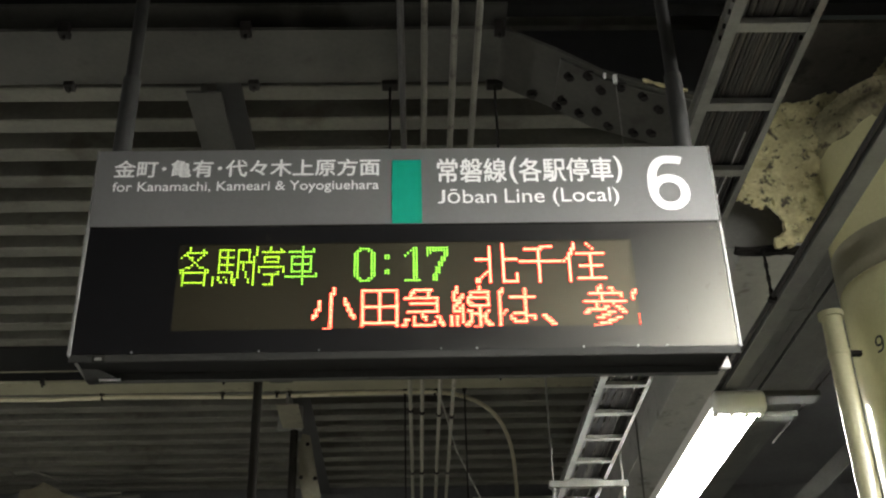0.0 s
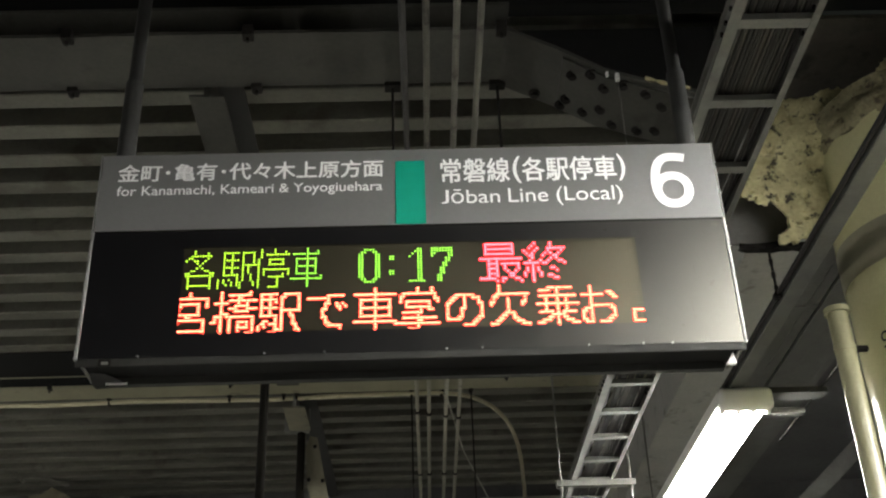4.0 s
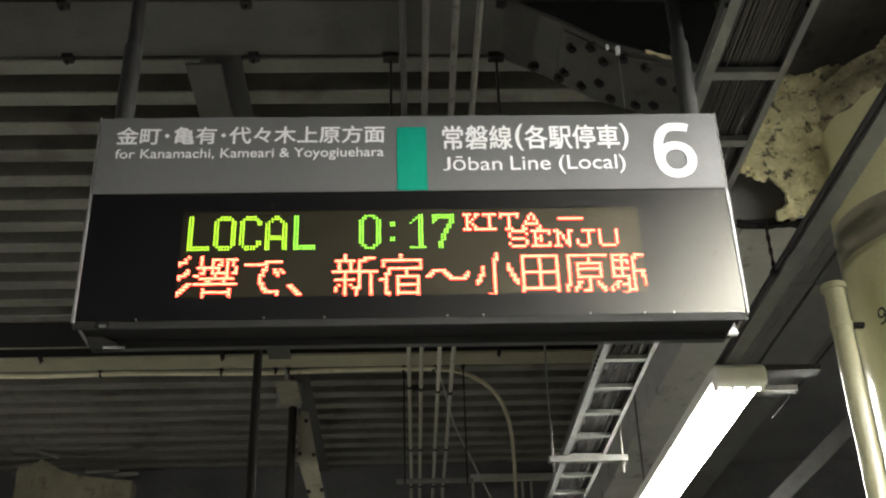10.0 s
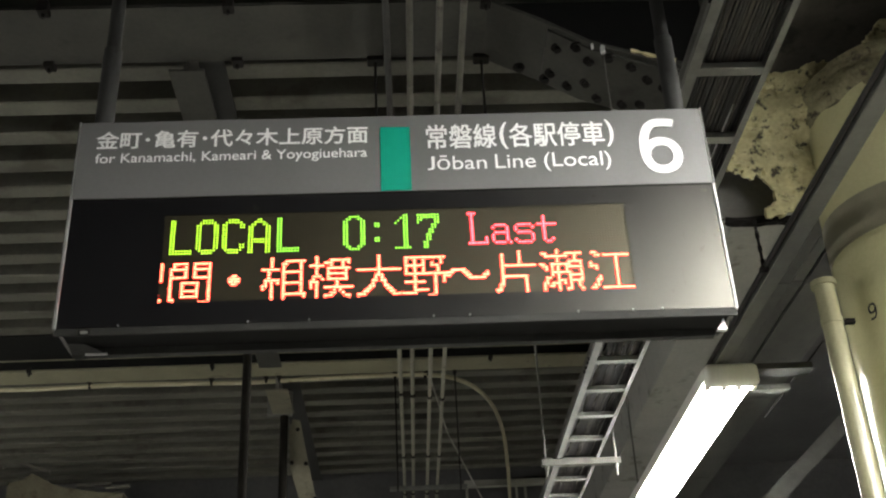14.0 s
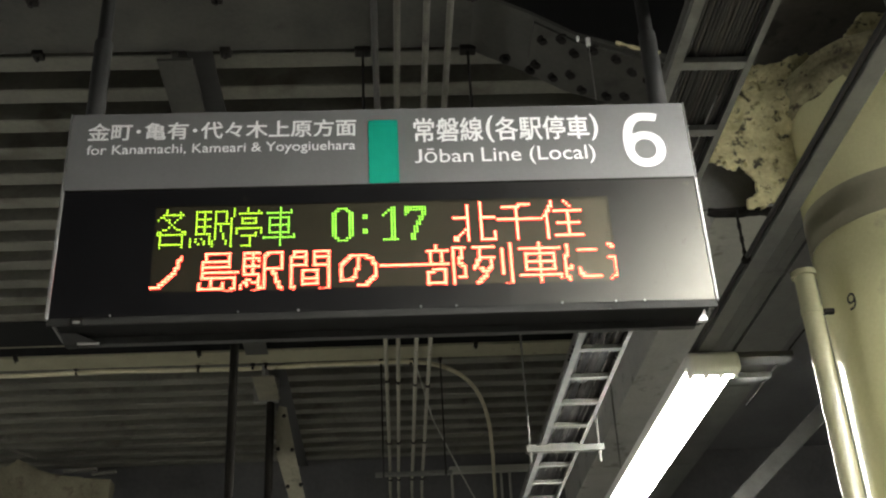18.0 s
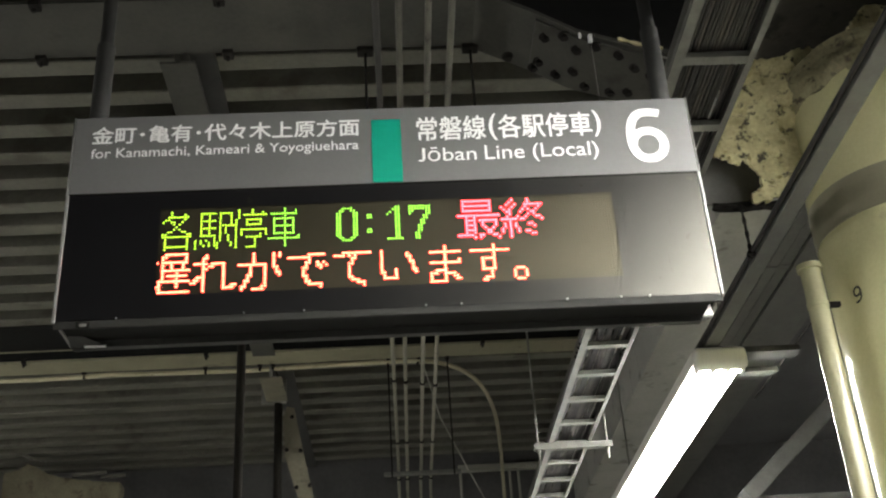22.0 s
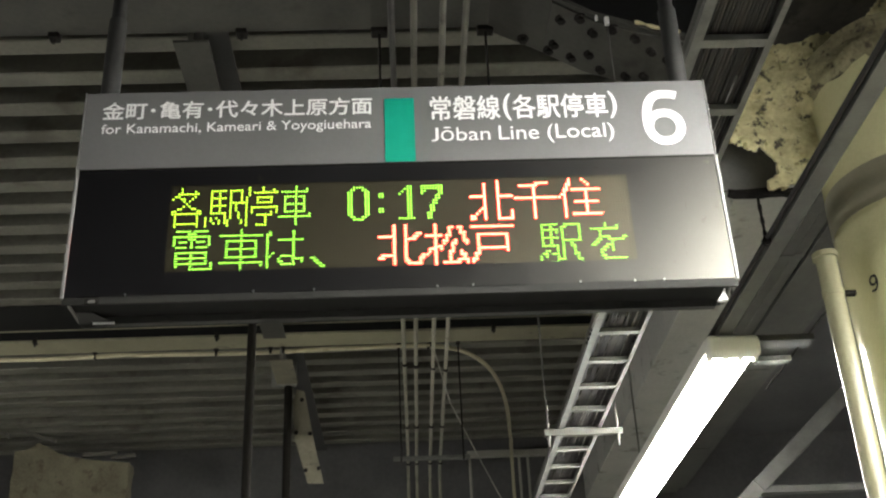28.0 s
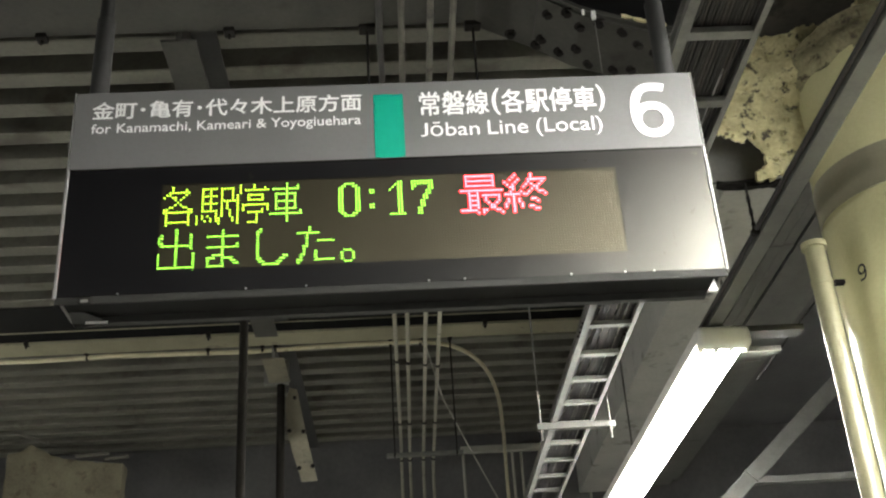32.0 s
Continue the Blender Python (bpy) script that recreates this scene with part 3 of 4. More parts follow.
en_place = legend("destination_legend_english", set_row("KITA-SENJU", SMALL, (98, 105, 111, 119, 132, 114, 122, 130, 138, 146), (8, 8, 8, 8, 12, 1, 1, 1, 1, 1)), LED_ORANGE, "orange-red lit letters KITA-SENJU", 0.0052, 0.52)
en_last = legend("last_train_legend_english", set_row("Last", LAST, (104.8, 113.2, 121.2, 129.2), (2, 2, 2, 2)), LED_RED, "red lit letters Last", 0.005, 0.5)

# scrolling line: every character is a rigid piece of diodes that slides along the display
GLYPHS = {}
MIDDLE_DOT = [(x + 6, y + 6) for x, y in latin([".##.", "####", "####", ".##."])]


def scroll_character(ch, material, label):
    key = (ch, material[1].name)
    if key not in GLYPHS:
        dots = MIDDLE_DOT if ch == "・" else dots_of(ch)
        green = material is LED_GREEN
        GLYPHS[key] = dot_mesh("scrolling_character", dots, material, 0.0033 if green else 0.0048, 1.05, core=0.64 if green else 0.56)
    ob = new("scrolling_character", GLYPHS[key])
    ob.parent = board
    ob.location = (LED_X, DOT_Y, LED_Z)
    return tagged(ob, label, kind="stuff")


FIRST_LINE = "小田急線は、参宮橋駅で車掌の欠乗および混雑の影響で、新宿〜小田原駅間・相模大野〜片瀬江ノ島駅間の一部列車に遅れがでています。"
notice = [(scroll_character(ch, LED_RED, "red lit notice character"), cell) for ch, cell in zip("遅延】", (-3, -2, -1))]
delay_line = [(scroll_character(ch, LED_ORANGE, "orange-red lit scrolling character"), i) for i, ch in enumerate(FIRST_LINE)]
SECOND = [("この電車は、", 0, LED_GREEN), ("北松戸", 6.5, LED_ORANGE), ("駅を出ました。", 10, LED_GREEN)]
train_line = [(scroll_character(ch, mat, "green lit scrolling character" if mat is LED_GREEN else "orange-red lit scrolling character"), start + i)
              for body, start, mat in SECOND for i, ch in enumerate(body)]

# frame, housing and underside
for x0, x1 in ((-0.8005, -0.7925), (0.7925, 0.8005)):
    part("edge_trim", new_box(x0, x1, -0.003, 0.022, 2.7, 3.05, bevel=0.0015), ALUMINIUM, board, "bright aluminium edge trim")
for x0, x1 in ((-0.801, -0.7975), (0.7975, 0.801)):
    part("edge_trim", new_box(x0, x1, -0.002, 0.022, 3.052, 3.284, bevel=0.001), HOUSING_GREY, board, "grey header edge trim")
part("door_rail", new_box(-0.797, 0.797, 0.002, 0.008, 2.684, 2.72, bevel=0.002), RAIL_GREY, board, "grey lower rail of the display door")
part("joint_strip", new_box(-0.796, 0.796, 0.001, 0.02, 3.0445, 3.0535), DARK_STEEL, board, "dark joint between header and display")
bm = bmesh.new()
box(bm, -0.795, -0.79, 0.026, 0.145, 2.7, 3.28)
box(bm, 0.79, 0.795, 0.026, 0.145, 2.7, 3.28)
box(bm, -0.79, 0.79, 0.026, 0.145, 3.272, 3.28)
part("housing", bm, HOUSING_GREY, board, "grey sheet metal housing")
# Recess sheet coloured black in place of the shade under the housing.
part("housing_floor", new_box(-0.79, 0.79, 0.0262, 0.1448, 2.706, 2.711), VOID_DARK, board, "recessed underside, its shade painted black")
part("rear_door", new_box(-0.79, 0.79, 0.145, 0.155, 2.7, 3.28, bevel=0.002), HOUSING_GREY, board)
part("rear_rail", new_box(-0.775, 0.772, 0.124, 0.1445, 2.688, 2.7095, bevel=0.002), SLEEVE_GREY, board, "grey rail under the rear door")
bm = bmesh.new()
wedge = ((-0.788, 2.706), (-0.786, 2.688), (-0.776, 2.678), (-0.69, 2.684), (-0.695, 2.689), (-0.75, 2.704))
near_side, far_side = ([bm.verts.new((x, yy if z > 2.695 else 0.12, z)) for x, z in wedge] for yy in (0.09, 0.125))
for v in far_side:
    v.co.y = 0.125
bm.faces.new(near_side)
bm.faces.new(far_side[::-1])
for k in range(6):
    bm.faces.new((near_side[k], far_side[k], far_side[(k + 1) % 6], near_side[(k + 1) % 6]))
bmesh.ops.recalc_face_normals(bm, faces=bm.faces)
part("end_bracket", bm, SLEEVE_GREY, board, "grey wedge-shaped end bracket under the housing")
part("bracket_edge", new_box(-0.752, -0.7, 0.1135, 0.1175, 2.685, 2.69), SIGN_WHITE, board, "white strip along the bracket's edge")
bm = bmesh.new()
va = [bm.verts.new(p) for p in ((0.749, 0.027, 2.66), (0.774, 0.027, 2.66), (0.769, 0.027, 2.69), (0.749, 0.04, 2.66), (0.774, 0.04, 2.66), (0.769, 0.04, 2.69))]
for f in ((0, 2, 1), (3, 4, 5), (0, 1, 4, 3), (1, 2, 5, 4), (2, 0, 3, 5)):
    bm.faces.new([va[i] for i in f])
part("corner_bracket", bm, SIGN_WHITE, board, "small white corner bracket")
# scuffs on the door's face
for x, z, w, h in ((0.738, 2.862, 0.007, 0.01), (0.744, 2.87, 0.004, 0.005), (0.682, 2.8, 0.0022, 0.02), (0.684, 2.772, 0.003, 0.008), (0.652, 2.752, 0.003, 0.006), (0.742, 2.752, 0.003, 0.003), (0.49, 3.022, 0.006, 0.004), (0.776, 2.9, 0.003, 0.007), (0.7, 2.905, 0.0015, 0.014)):
    vs = [(x + w * (0.8 + 0.35 * math.sin(5.1 * k + 90 * x)) * math.cos(math.tau * k / 11), -0.0003, z + h * (0.8 + 0.35 * math.sin(3.7 * k + 70 * z)) * math.sin(math.tau * k / 11)) for k in range(11)]
    bm = bmesh.new()
    bm.faces.new([bm.verts.new(v) for v in vs])
    part("scuff_mark", bm, SCUFF, board, "dull dark scuff on the door")
part("lock_plate", new_box(-0.742, -0.711, 0.0004, 0.004, 2.6845, 2.703, bevel=0.004), DARK_STEEL, board, "small dark lock")
part("lock_barrel", new_box(-0.735, -0.7185, -0.0015, 0.002, 2.687, 2.695, bevel=0.002), GALVANISED, board, "worn metal lock barrel")
for x in (-0.65, -0.352, -0.21, 0.08, 0.165, 0.42, 0.55, 0.62):
    bm = new_rod((x, 0.002, 2.706), (x, -0.0025, 2.706), 0.0027, 8)
    part("screw", bm, ALUMINIUM, board, "bright screw head")
for x in (-0.762, 0.757):
    part("hanger", new_rod((x, 0.075, 3.28), (x, 0.075, 8.5), 0.019, 16), HANGER_GREY, board, "dark grey hanger tube", smooth=True)
    part("hanger_sleeve", new_rod((x, 0.075, 3.288), (x, 0.075, 3.575), 0.0245, 20), SLEEVE_GREY, board, "grey sleeve round the hanger tube", smooth=True)
    part("hanger_flange", new_box(x - 0.05, x + 0.05, 0.03, 0.12, 3.28, 3.288), HOUSING_GREY, board)

# ---- roof: steel deck, beams ----
def structure(name, bm, material, label, category, smooth=False):
    ob = new(name, mesh_of(bm, name, material, smooth))
    return tagged(ob, label, category, kind="structure")


DX0, DX1, DY0, DY1 = -9.0, 1.66, 1.431, 7.6
profile = []
y = DY0
while y < DY1:
    profile += [(y - 0.052, 4.756), (y - 0.046, 4.75), (y + 0.046, 4.75), (y + 0.052, 4.756), (y + 0.014, 4.95), (y + 0.225, 4.95)]
    y += 0.239
bm = bmesh.new()
xs = (DX0, -3, -1, 1, DX1)
grid = [[bm.verts.new((x, py, pz)) for py, pz in profile] for x in xs]
top = [[bm.verts.new((x, py, 4.98)) for py in (profile[0][0], profile[-1][0])] for x in (DX0, DX1)]
for a, b in zip(grid, grid[1:]):
    for k in range(len(profile) - 1):
        bm.faces.new((a[k], b[k], b[k + 1], a[k + 1]))
bm.faces.new((top[0][0], top[0][1], top[1][1], top[1][0]))
structure("ceiling", bm, DECK_STEEL, "ribbed steel roof deck, dusty grey", "roof deck")


def i_beam_x(name, x0, x1, yc, width, z0, z1, label, material, web=0.012, flange=0.016):
    bm = bmesh.new()
    box(bm, x0, x1, yc - width / 2, yc + width / 2, z0, z0 + flange)
    box(bm, x0, x1, yc - web, yc + web, z0 + flange, z1 - flange)
    box(bm, x0, x1, yc - width / 2, yc + width / 2, z1 - flange, z1)
    return structure(name, bm, material, label, "roof beam")


i_beam_x("roof_beam", -9, 0.42, 1.23, 0.34, 4.6, 4.745, "dark cream steel roof beam with a wide flange", DARKENED_STEEL)
i_beam_x("roof_beam", -9, 1.6, 4.83, 0.21, 4.65, 4.745, "cream painted steel roof beam carrying a conduit", BEAM_CREAM)
# Black sheets in place of the dark gap and the beam's shaded web.
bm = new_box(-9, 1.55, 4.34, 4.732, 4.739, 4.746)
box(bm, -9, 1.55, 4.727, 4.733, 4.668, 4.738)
structure("joint_panel", bm, VOID_DARK, "black sheet standing in for the dark gap between roof deck and beam", "roof joint")
structure("soffit_plain", new_box(1.95, 7, 2.31, 7.6, 4.76, 4.8), GIRDER_GREY, "plain dark grey soffit beyond the long girder", "soffit")
structure("soffit_panel", new_box(1.32, 3.4, 1.17, 2.3, 4.715, 4.735), SOFFIT_STAINED, "dark stained soffit panel over the column", "soffit")
# Upper roof and fascia carry the dark of an unlit void as black paint.
structure("roof_upper", new_box(-9, 7, -7.2, 1.08, 8.5, 8.65), VOID_DARK, "upper roof over the platform, painted black as unlit", "roof")
structure("fascia", new_box(-9, 7, 1.085, 1.16, 4.75, 8.5), VOID_DARK, "black sheet standing in for the unlit void above the beam", "fascia")
structure("end_girder", new_box(-9, 7, 7.62, 7.9, 3.2, 4.95), GIRDER_GREY, "dark girder at the end of the roof deck", "girder")
structure("floor", new_box(-9, 7, -7, 12, -0.2, 0.0), FLOOR_GREY, "grey concrete platform floor", "floor")
structure("wall_south", new_box(-9, 7, -7.2, -7, 0, 8.7), WALL_DARK, "dark platform wall", "wall")
structure("wall_north", new_box(-9, 7, 12, 12.2, 0, 8.7), WALL_DARK, "dark platform wall", "wall")
structure("wall_west", new_box(-9.2, -9, -7.2, 12.2, 0, 8.7), WALL_DARK, "dark wall across the tracks", "wall")
structure("wall_east", new_box(7, 7.2, -7.2, 12.2, 0, 8.7), WALL_DARK, "dark wall across the tracks", "wall")
structure("roof_far", new_box(-9, 7, 7.9, 12.2, 4.84, 4.98), WALL_DARK, "dark roof beyond the girder", "roof")

# joists that run away along the platform
joist = thing("roof_joist", "cream painted steel joist under the deck", "joist", (-0.862, 3.0, 4.55))
part("flange", new_box(-0.074, 0.074, -1.6, 1.55, 0, 0.012), DARKENED_STEEL, joist)
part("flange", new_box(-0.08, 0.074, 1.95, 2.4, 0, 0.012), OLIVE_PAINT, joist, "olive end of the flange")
part("web", new_box(-0.012, 0.012, -1.6, 2.4, 0.12, 0.1755), DARKENED_STEEL, joist)
part("web", new_box(-0.012, 0.012, -1.6, 1.55, 0.0125, 0.1195), DARKENED_STEEL, joist)
part("web", new_box(-0.012, 0.012, 1.95, 2.4, 0.0125, 0.1195), DUCT_GREY, joist)
for y0, y1 in ((-1.58, 1.7), (1.96, 4.55)):
    part("upper_flange", new_box(-0.02, 0.125, y0, y1, 0.176, 0.188), SLEEVE_GREY, joist, "dark upper flange")
part("end_plate", new_box(-0.12, 0.06, 2.4, 2.44, -0.01, 0.19, bevel=0.003), DUCT_GREY, joist, "pale bolted end plate")

# ---- light fittings ----
def lamp_fitting(x, y0, y1, name_label, wing, drop=0.024):
    t = thing("fluorescent_lamp", name_label, "lamp", (x, y0, 3.5), group="fluorescent lamps along the platform")
    L_ = y1 - y0
    bm = new_box(-0.114, 0.114, 0, L_, 0.012, 0.075, bevel=0.02)
    part("reflector", bm, LAMP_WHITE, t, "white enamelled lamp body", smooth=True)
    for x0, x1 in ((-0.122, -0.114), (0.114, 0.122)):
        part("side_wing", new_box(x0, x1, 0.03, L_ - 0.03, wing, 0.06, bevel=0.003), LAMP_WHITE, t)
    for x in (-0.07, 0.0, 0.07):
        part("tube", new_rod((x, 0.04, -drop), (x, L_ - 0.03, -drop), 0.019, 14), TUBE, t, "glowing fluorescent tube", smooth=True)
    low = -drop - 0.021
    for yc, way in ((0.0, 1), (L_, -1)):
        part("end_cap", new_box(-0.125, 0.125, yc - 0.03, yc + 0.035, low, 0.064, bevel=0.03), LAMP_WHITE, t, "cream lamp end cap", smooth=True)
        for x, w in ((-0.106, 0.011), (-0.035, 0.014), (0.035, 0.014), (0.106, 0.011)):
            y0_, y1_ = sorted((yc + way * 0.025, yc + way * 0.066))
            part("lamp_holder", new_box(x - w, x + w, y0_, y1_, low, 0.01, bevel=0.007), LAMP_WHITE, t, "cream lamp holder between the tubes", smooth=True)
    return t


lamp_fitting(1.522, 2.4, 5.6, "lit three-tube fluorescent lamp on a metal raceway", 0.0)
lamp_fitting(1.5, -3.5, -0.45, "lit three-tube fluorescent lamp on a metal raceway", -0.034, 0.03)
# Added lamp out of view, there to brighten the column and its coat.
lamp_fitting(2.95, -2.4, 0.8, "lit three-tube fluorescent lamp added out of view", 0.0, 0.03)
# Unseen lamp, placed to light deck and joist from the west.
lamp_fitting(-5.8, 1.0, 4.2, "lit three-tube fluorescent lamp added out of view", 0.0, 0.03)
# Unseen raceways that carry the two added lamps.
for x, long, rods in ((-5.8, 9.4, (1.0, 3.0, 6.0, 8.6)), (2.95, 5.0, (1.0, 3.0, 4.8))):
    far_race = thing("lighting_raceway", "grey steel lighting raceway above the lamps", "raceway", (x, -4.0, 3.577), group="lighting raceways")
    part("channel", new_box(-0.035, 0.035, 0, long, 0.0, 0.05, bevel=0.004), RACEWAY_GREY, far_race)
    for y in rods:
        part("drop_rod", new_rod((0, y, 0.05), (0, y, 4.9 if y < 4.5 else 1.17), 0.006, 8), GALVANISED, far_race)
raceway = thing("lighting_raceway", "grey steel lighting raceway above the lamps", "raceway", (1.495, -4.0, 3.577))
part("channel", new_box(-0.035, 0.035, 0, 10.0, 0.0, 0.05, bevel=0.004), RACEWAY_GREY, raceway)
part("cable", new_rod((-0.05, 0, 0.02), (-0.05, 10, 0.02), 0.01, 8), CABLE_GREY, raceway, smooth=True)

# ---- cable ladder ----
ladder = thing("cable_ladder", "galvanised cable ladder loaded with dark cables", "cable ladder", (1.02, 0, 3.645))
for x, out, back in ((-0.112, 0.017, 0.016), (0.12, 0.018, 0.003)):
    bm = bmesh.new()
    box(bm, x - 0.003, x + 0.003, -5, 7.5, 0.004, 0.056)
    for z in (0.0, 0.056):
        box(bm, x - out, x + back, -5, 7.5, z, z + 0.004)
    part("side_rail", bm, GALVANISED, ladder, "galvanised side rail")
    for y in (-0.05, 2.62):
        part("splice_plate", new_box(x - 0.007, x - 0.003, y - 0.11, y + 0.11, 0.008, 0.052), GALVANISED, ladder, "bolted splice plate")
        for dy in (-0.08, -0.03, 0.03, 0.08):
            part("splice_bolt", new_rod((x - 0.014, y + dy, 0.03), (x - 0.006, y + dy, 0.03), 0.008, 6), DARK_STEEL, ladder)
y = 0.322 - 0.3665 * 14
while y < 7.4:
    part("rung", new_box(-0.109, 0.117, y - 0.02, y + 0.02, 0.002, 0.026, bevel=0.003), GALVANISED, ladder)
    y += 0.3665
rnd = random.Random(4)
for k in range(17):
    x = -0.09 + 0.19 * k / 16
    pts = [(x + rnd.uniform(-0.004, 0.004), -5 + 12.4 * i / 20, 0.034 + rnd.uniform(0, 0.006)) for i in range(21)]
    part("cable", pipe_along(bmesh.new(), pts, rnd.uniform(0.0045, 0.007), 6), CABLE_PALE if k in (3, 8, 9, 14) else CABLE_GREY, ladder, smooth=True)
trapeze = thing("ladder_support", "galvanised channel bar hung on rods under the cable ladder", "support bar", (0.96, 3.47, 3.455))
part("bar", new_box(-0.215, 0.215, -0.02, 0.02, 0.0, 0.035, bevel=0.003), GALVANISED, trapeze)
for x in (-0.19, 0.19):
    part("threaded_rod", new_rod((x, 0, -0.06), (x, 0, 1.3), 0.006, 8), GALVANISED, trapeze)
    part("nut", new_rod((x, 0, -0.014), (x, 0, 0.0), 0.012, 6), GALVANISED, trapeze)

# ---- column, drain pipe, sprayed fire protection ----
CX, CY, CR = 2.08, 1.455, 0.36
column = thing("platform_column", "cream painted round steel column with a black numeral", "column", (CX, CY, 0))
part("shaft", new_rod((0, 0, 0), (0, 0, 4.26), CR, 64), COLUMN_CREAM, column, smooth=True)
drain = thing("drain_pipe", "cream painted drain pipe strapped to the column", "drain pipe", (1.601, 1.363, 0))
part("pipe", new_rod((0, 0, 0), (0, 0, 3.43), 0.038, 32), PIPE_CREAM, drain, smooth=True)
part("collar", new_rod((0, 0, 3.43), (0, 0, 3.452), 0.048, 32), PIPE_CREAM, drain, smooth=True)

# ---- conduits under the deck ----
for i, (x, drift) in enumerate(((-0.022, 0.028), (0.072, 0.01), (0.19, 0.011), (0.284, 0.006))):
    c = thing("conduit", "cream painted steel conduit under the roof", "conduit", (x, 0, 4.5), group="conduits under the roof")
    lean = lambda y: drift * max(0.0, y) / 6.4
    run = [(lean(-5 + 0.5 * k), -5 + 0.5 * k, 0.003 * math.sin(1.9 * k + 2 * i)) for k in range(25)]
    run += bezier((drift, 7.3, 0), (drift, 7.5, 0), (drift, 7.57, -0.02), (drift, 7.57, -0.2), 8) + [(drift, 7.57, -1.6)]
    part("tube", pipe_along(bmesh.new(), run[:15], 0.0135, 12), DARKER_PAINT if i else DARK_CONDUIT, c, "darker length of conduit", smooth=True)
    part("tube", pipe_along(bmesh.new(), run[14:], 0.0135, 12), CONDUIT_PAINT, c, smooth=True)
    for y in (4.95 + 0.04 * i, 6.3, 7.3):
        part("coupling", new_rod((lean(y), y - 0.02, 0), (lean(y), y + 0.02, 0), 0.018, 12), DARK_STEEL, c, "dark coupling")
strap = thing("conduit_support", "galvanised channel bar under the conduits", "support bar", (0.21, 7.05, 4.445))
part("bar", new_box(-0.33, 0.335, -0.02, 0.02, 0, 0.035, bevel=0.003), GALVANISED, strap)

# ---- haunch of the near beam, bolted splice ----
HAUNCH = ((0.39, 4.6), (0.44, 4.57), (0.6, 4.485), (0.78, 4.37), (1.0, 4.29), (1.15, 4.25), (1.3, 4.19))


def haunch_z(x):
    return float(np.interp(x, [p[0] for p in HAUNCH], [p[1] for p in HAUNCH]))


bm = bmesh.new()
for (xa, za), (xb, zb) in zip(HAUNCH, HAUNCH[1:]):
    vs = [bm.verts.new(p) for p in ((xa, 1.06, za), (xb, 1.06, zb), (xb, 1.42, zb), (xa, 1.42, za), (xa, 1.06, za + 0.02), (xb, 1.06, zb + 0.02), (xb, 1.42, zb + 0.02), (xa, 1.42, za + 0.02))]
    for f in ((0, 3, 2, 1), (4, 5, 6, 7), (0, 1, 5, 4), (2, 3, 7, 6)):
        bm.faces.new([vs[i] for i in f])
# Haunch colour is darker than its cream paint, standing in for weaker light.
haunch = structure("beam_haunch", bm, DARKENED_STEEL, "cream haunch of the roof beam with a bolted splice, darkened as shade", "roof beam")
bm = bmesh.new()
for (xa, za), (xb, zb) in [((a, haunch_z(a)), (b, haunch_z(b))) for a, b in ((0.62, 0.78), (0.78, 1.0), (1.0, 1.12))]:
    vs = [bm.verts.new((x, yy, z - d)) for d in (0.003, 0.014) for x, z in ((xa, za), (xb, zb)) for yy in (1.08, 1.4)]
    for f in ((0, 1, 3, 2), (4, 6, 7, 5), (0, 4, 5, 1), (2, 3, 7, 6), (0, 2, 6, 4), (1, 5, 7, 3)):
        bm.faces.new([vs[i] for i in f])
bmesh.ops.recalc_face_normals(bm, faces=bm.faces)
part("splice_plate", bm, DARKENED_STEEL, haunch, "cream splice plate")
for x, yy in ((0.532, 1.371), (0.662, 1.155), (0.728, 1.098), (0.654, 1.318), (0.637, 1.37), (0.725, 1.348), (0.786, 1.283), (0.843, 1.36), (0.783, 1.145), (0.85, 1.096), (0.941, 1.113), (1.011, 1.166), (0.943, 1.357), (1.01, 1.328), (1.08, 1.2)):
    b = bolt(bmesh.new(), (0, 0, 0), 0.017, 0.022, (0, 0, -1))
    part("bolt", b, DARK_STEEL, haunch, "dark bolt head", at=(x, yy, haunch_z(x) - 0.008))

# Web of the haunch, its shadow put into a near-black colour.
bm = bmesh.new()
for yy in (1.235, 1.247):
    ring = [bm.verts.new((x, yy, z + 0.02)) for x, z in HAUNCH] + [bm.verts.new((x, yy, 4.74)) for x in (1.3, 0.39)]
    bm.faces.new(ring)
part("web", bm, VOID_DARK, haunch, "web painted black as if unlit")

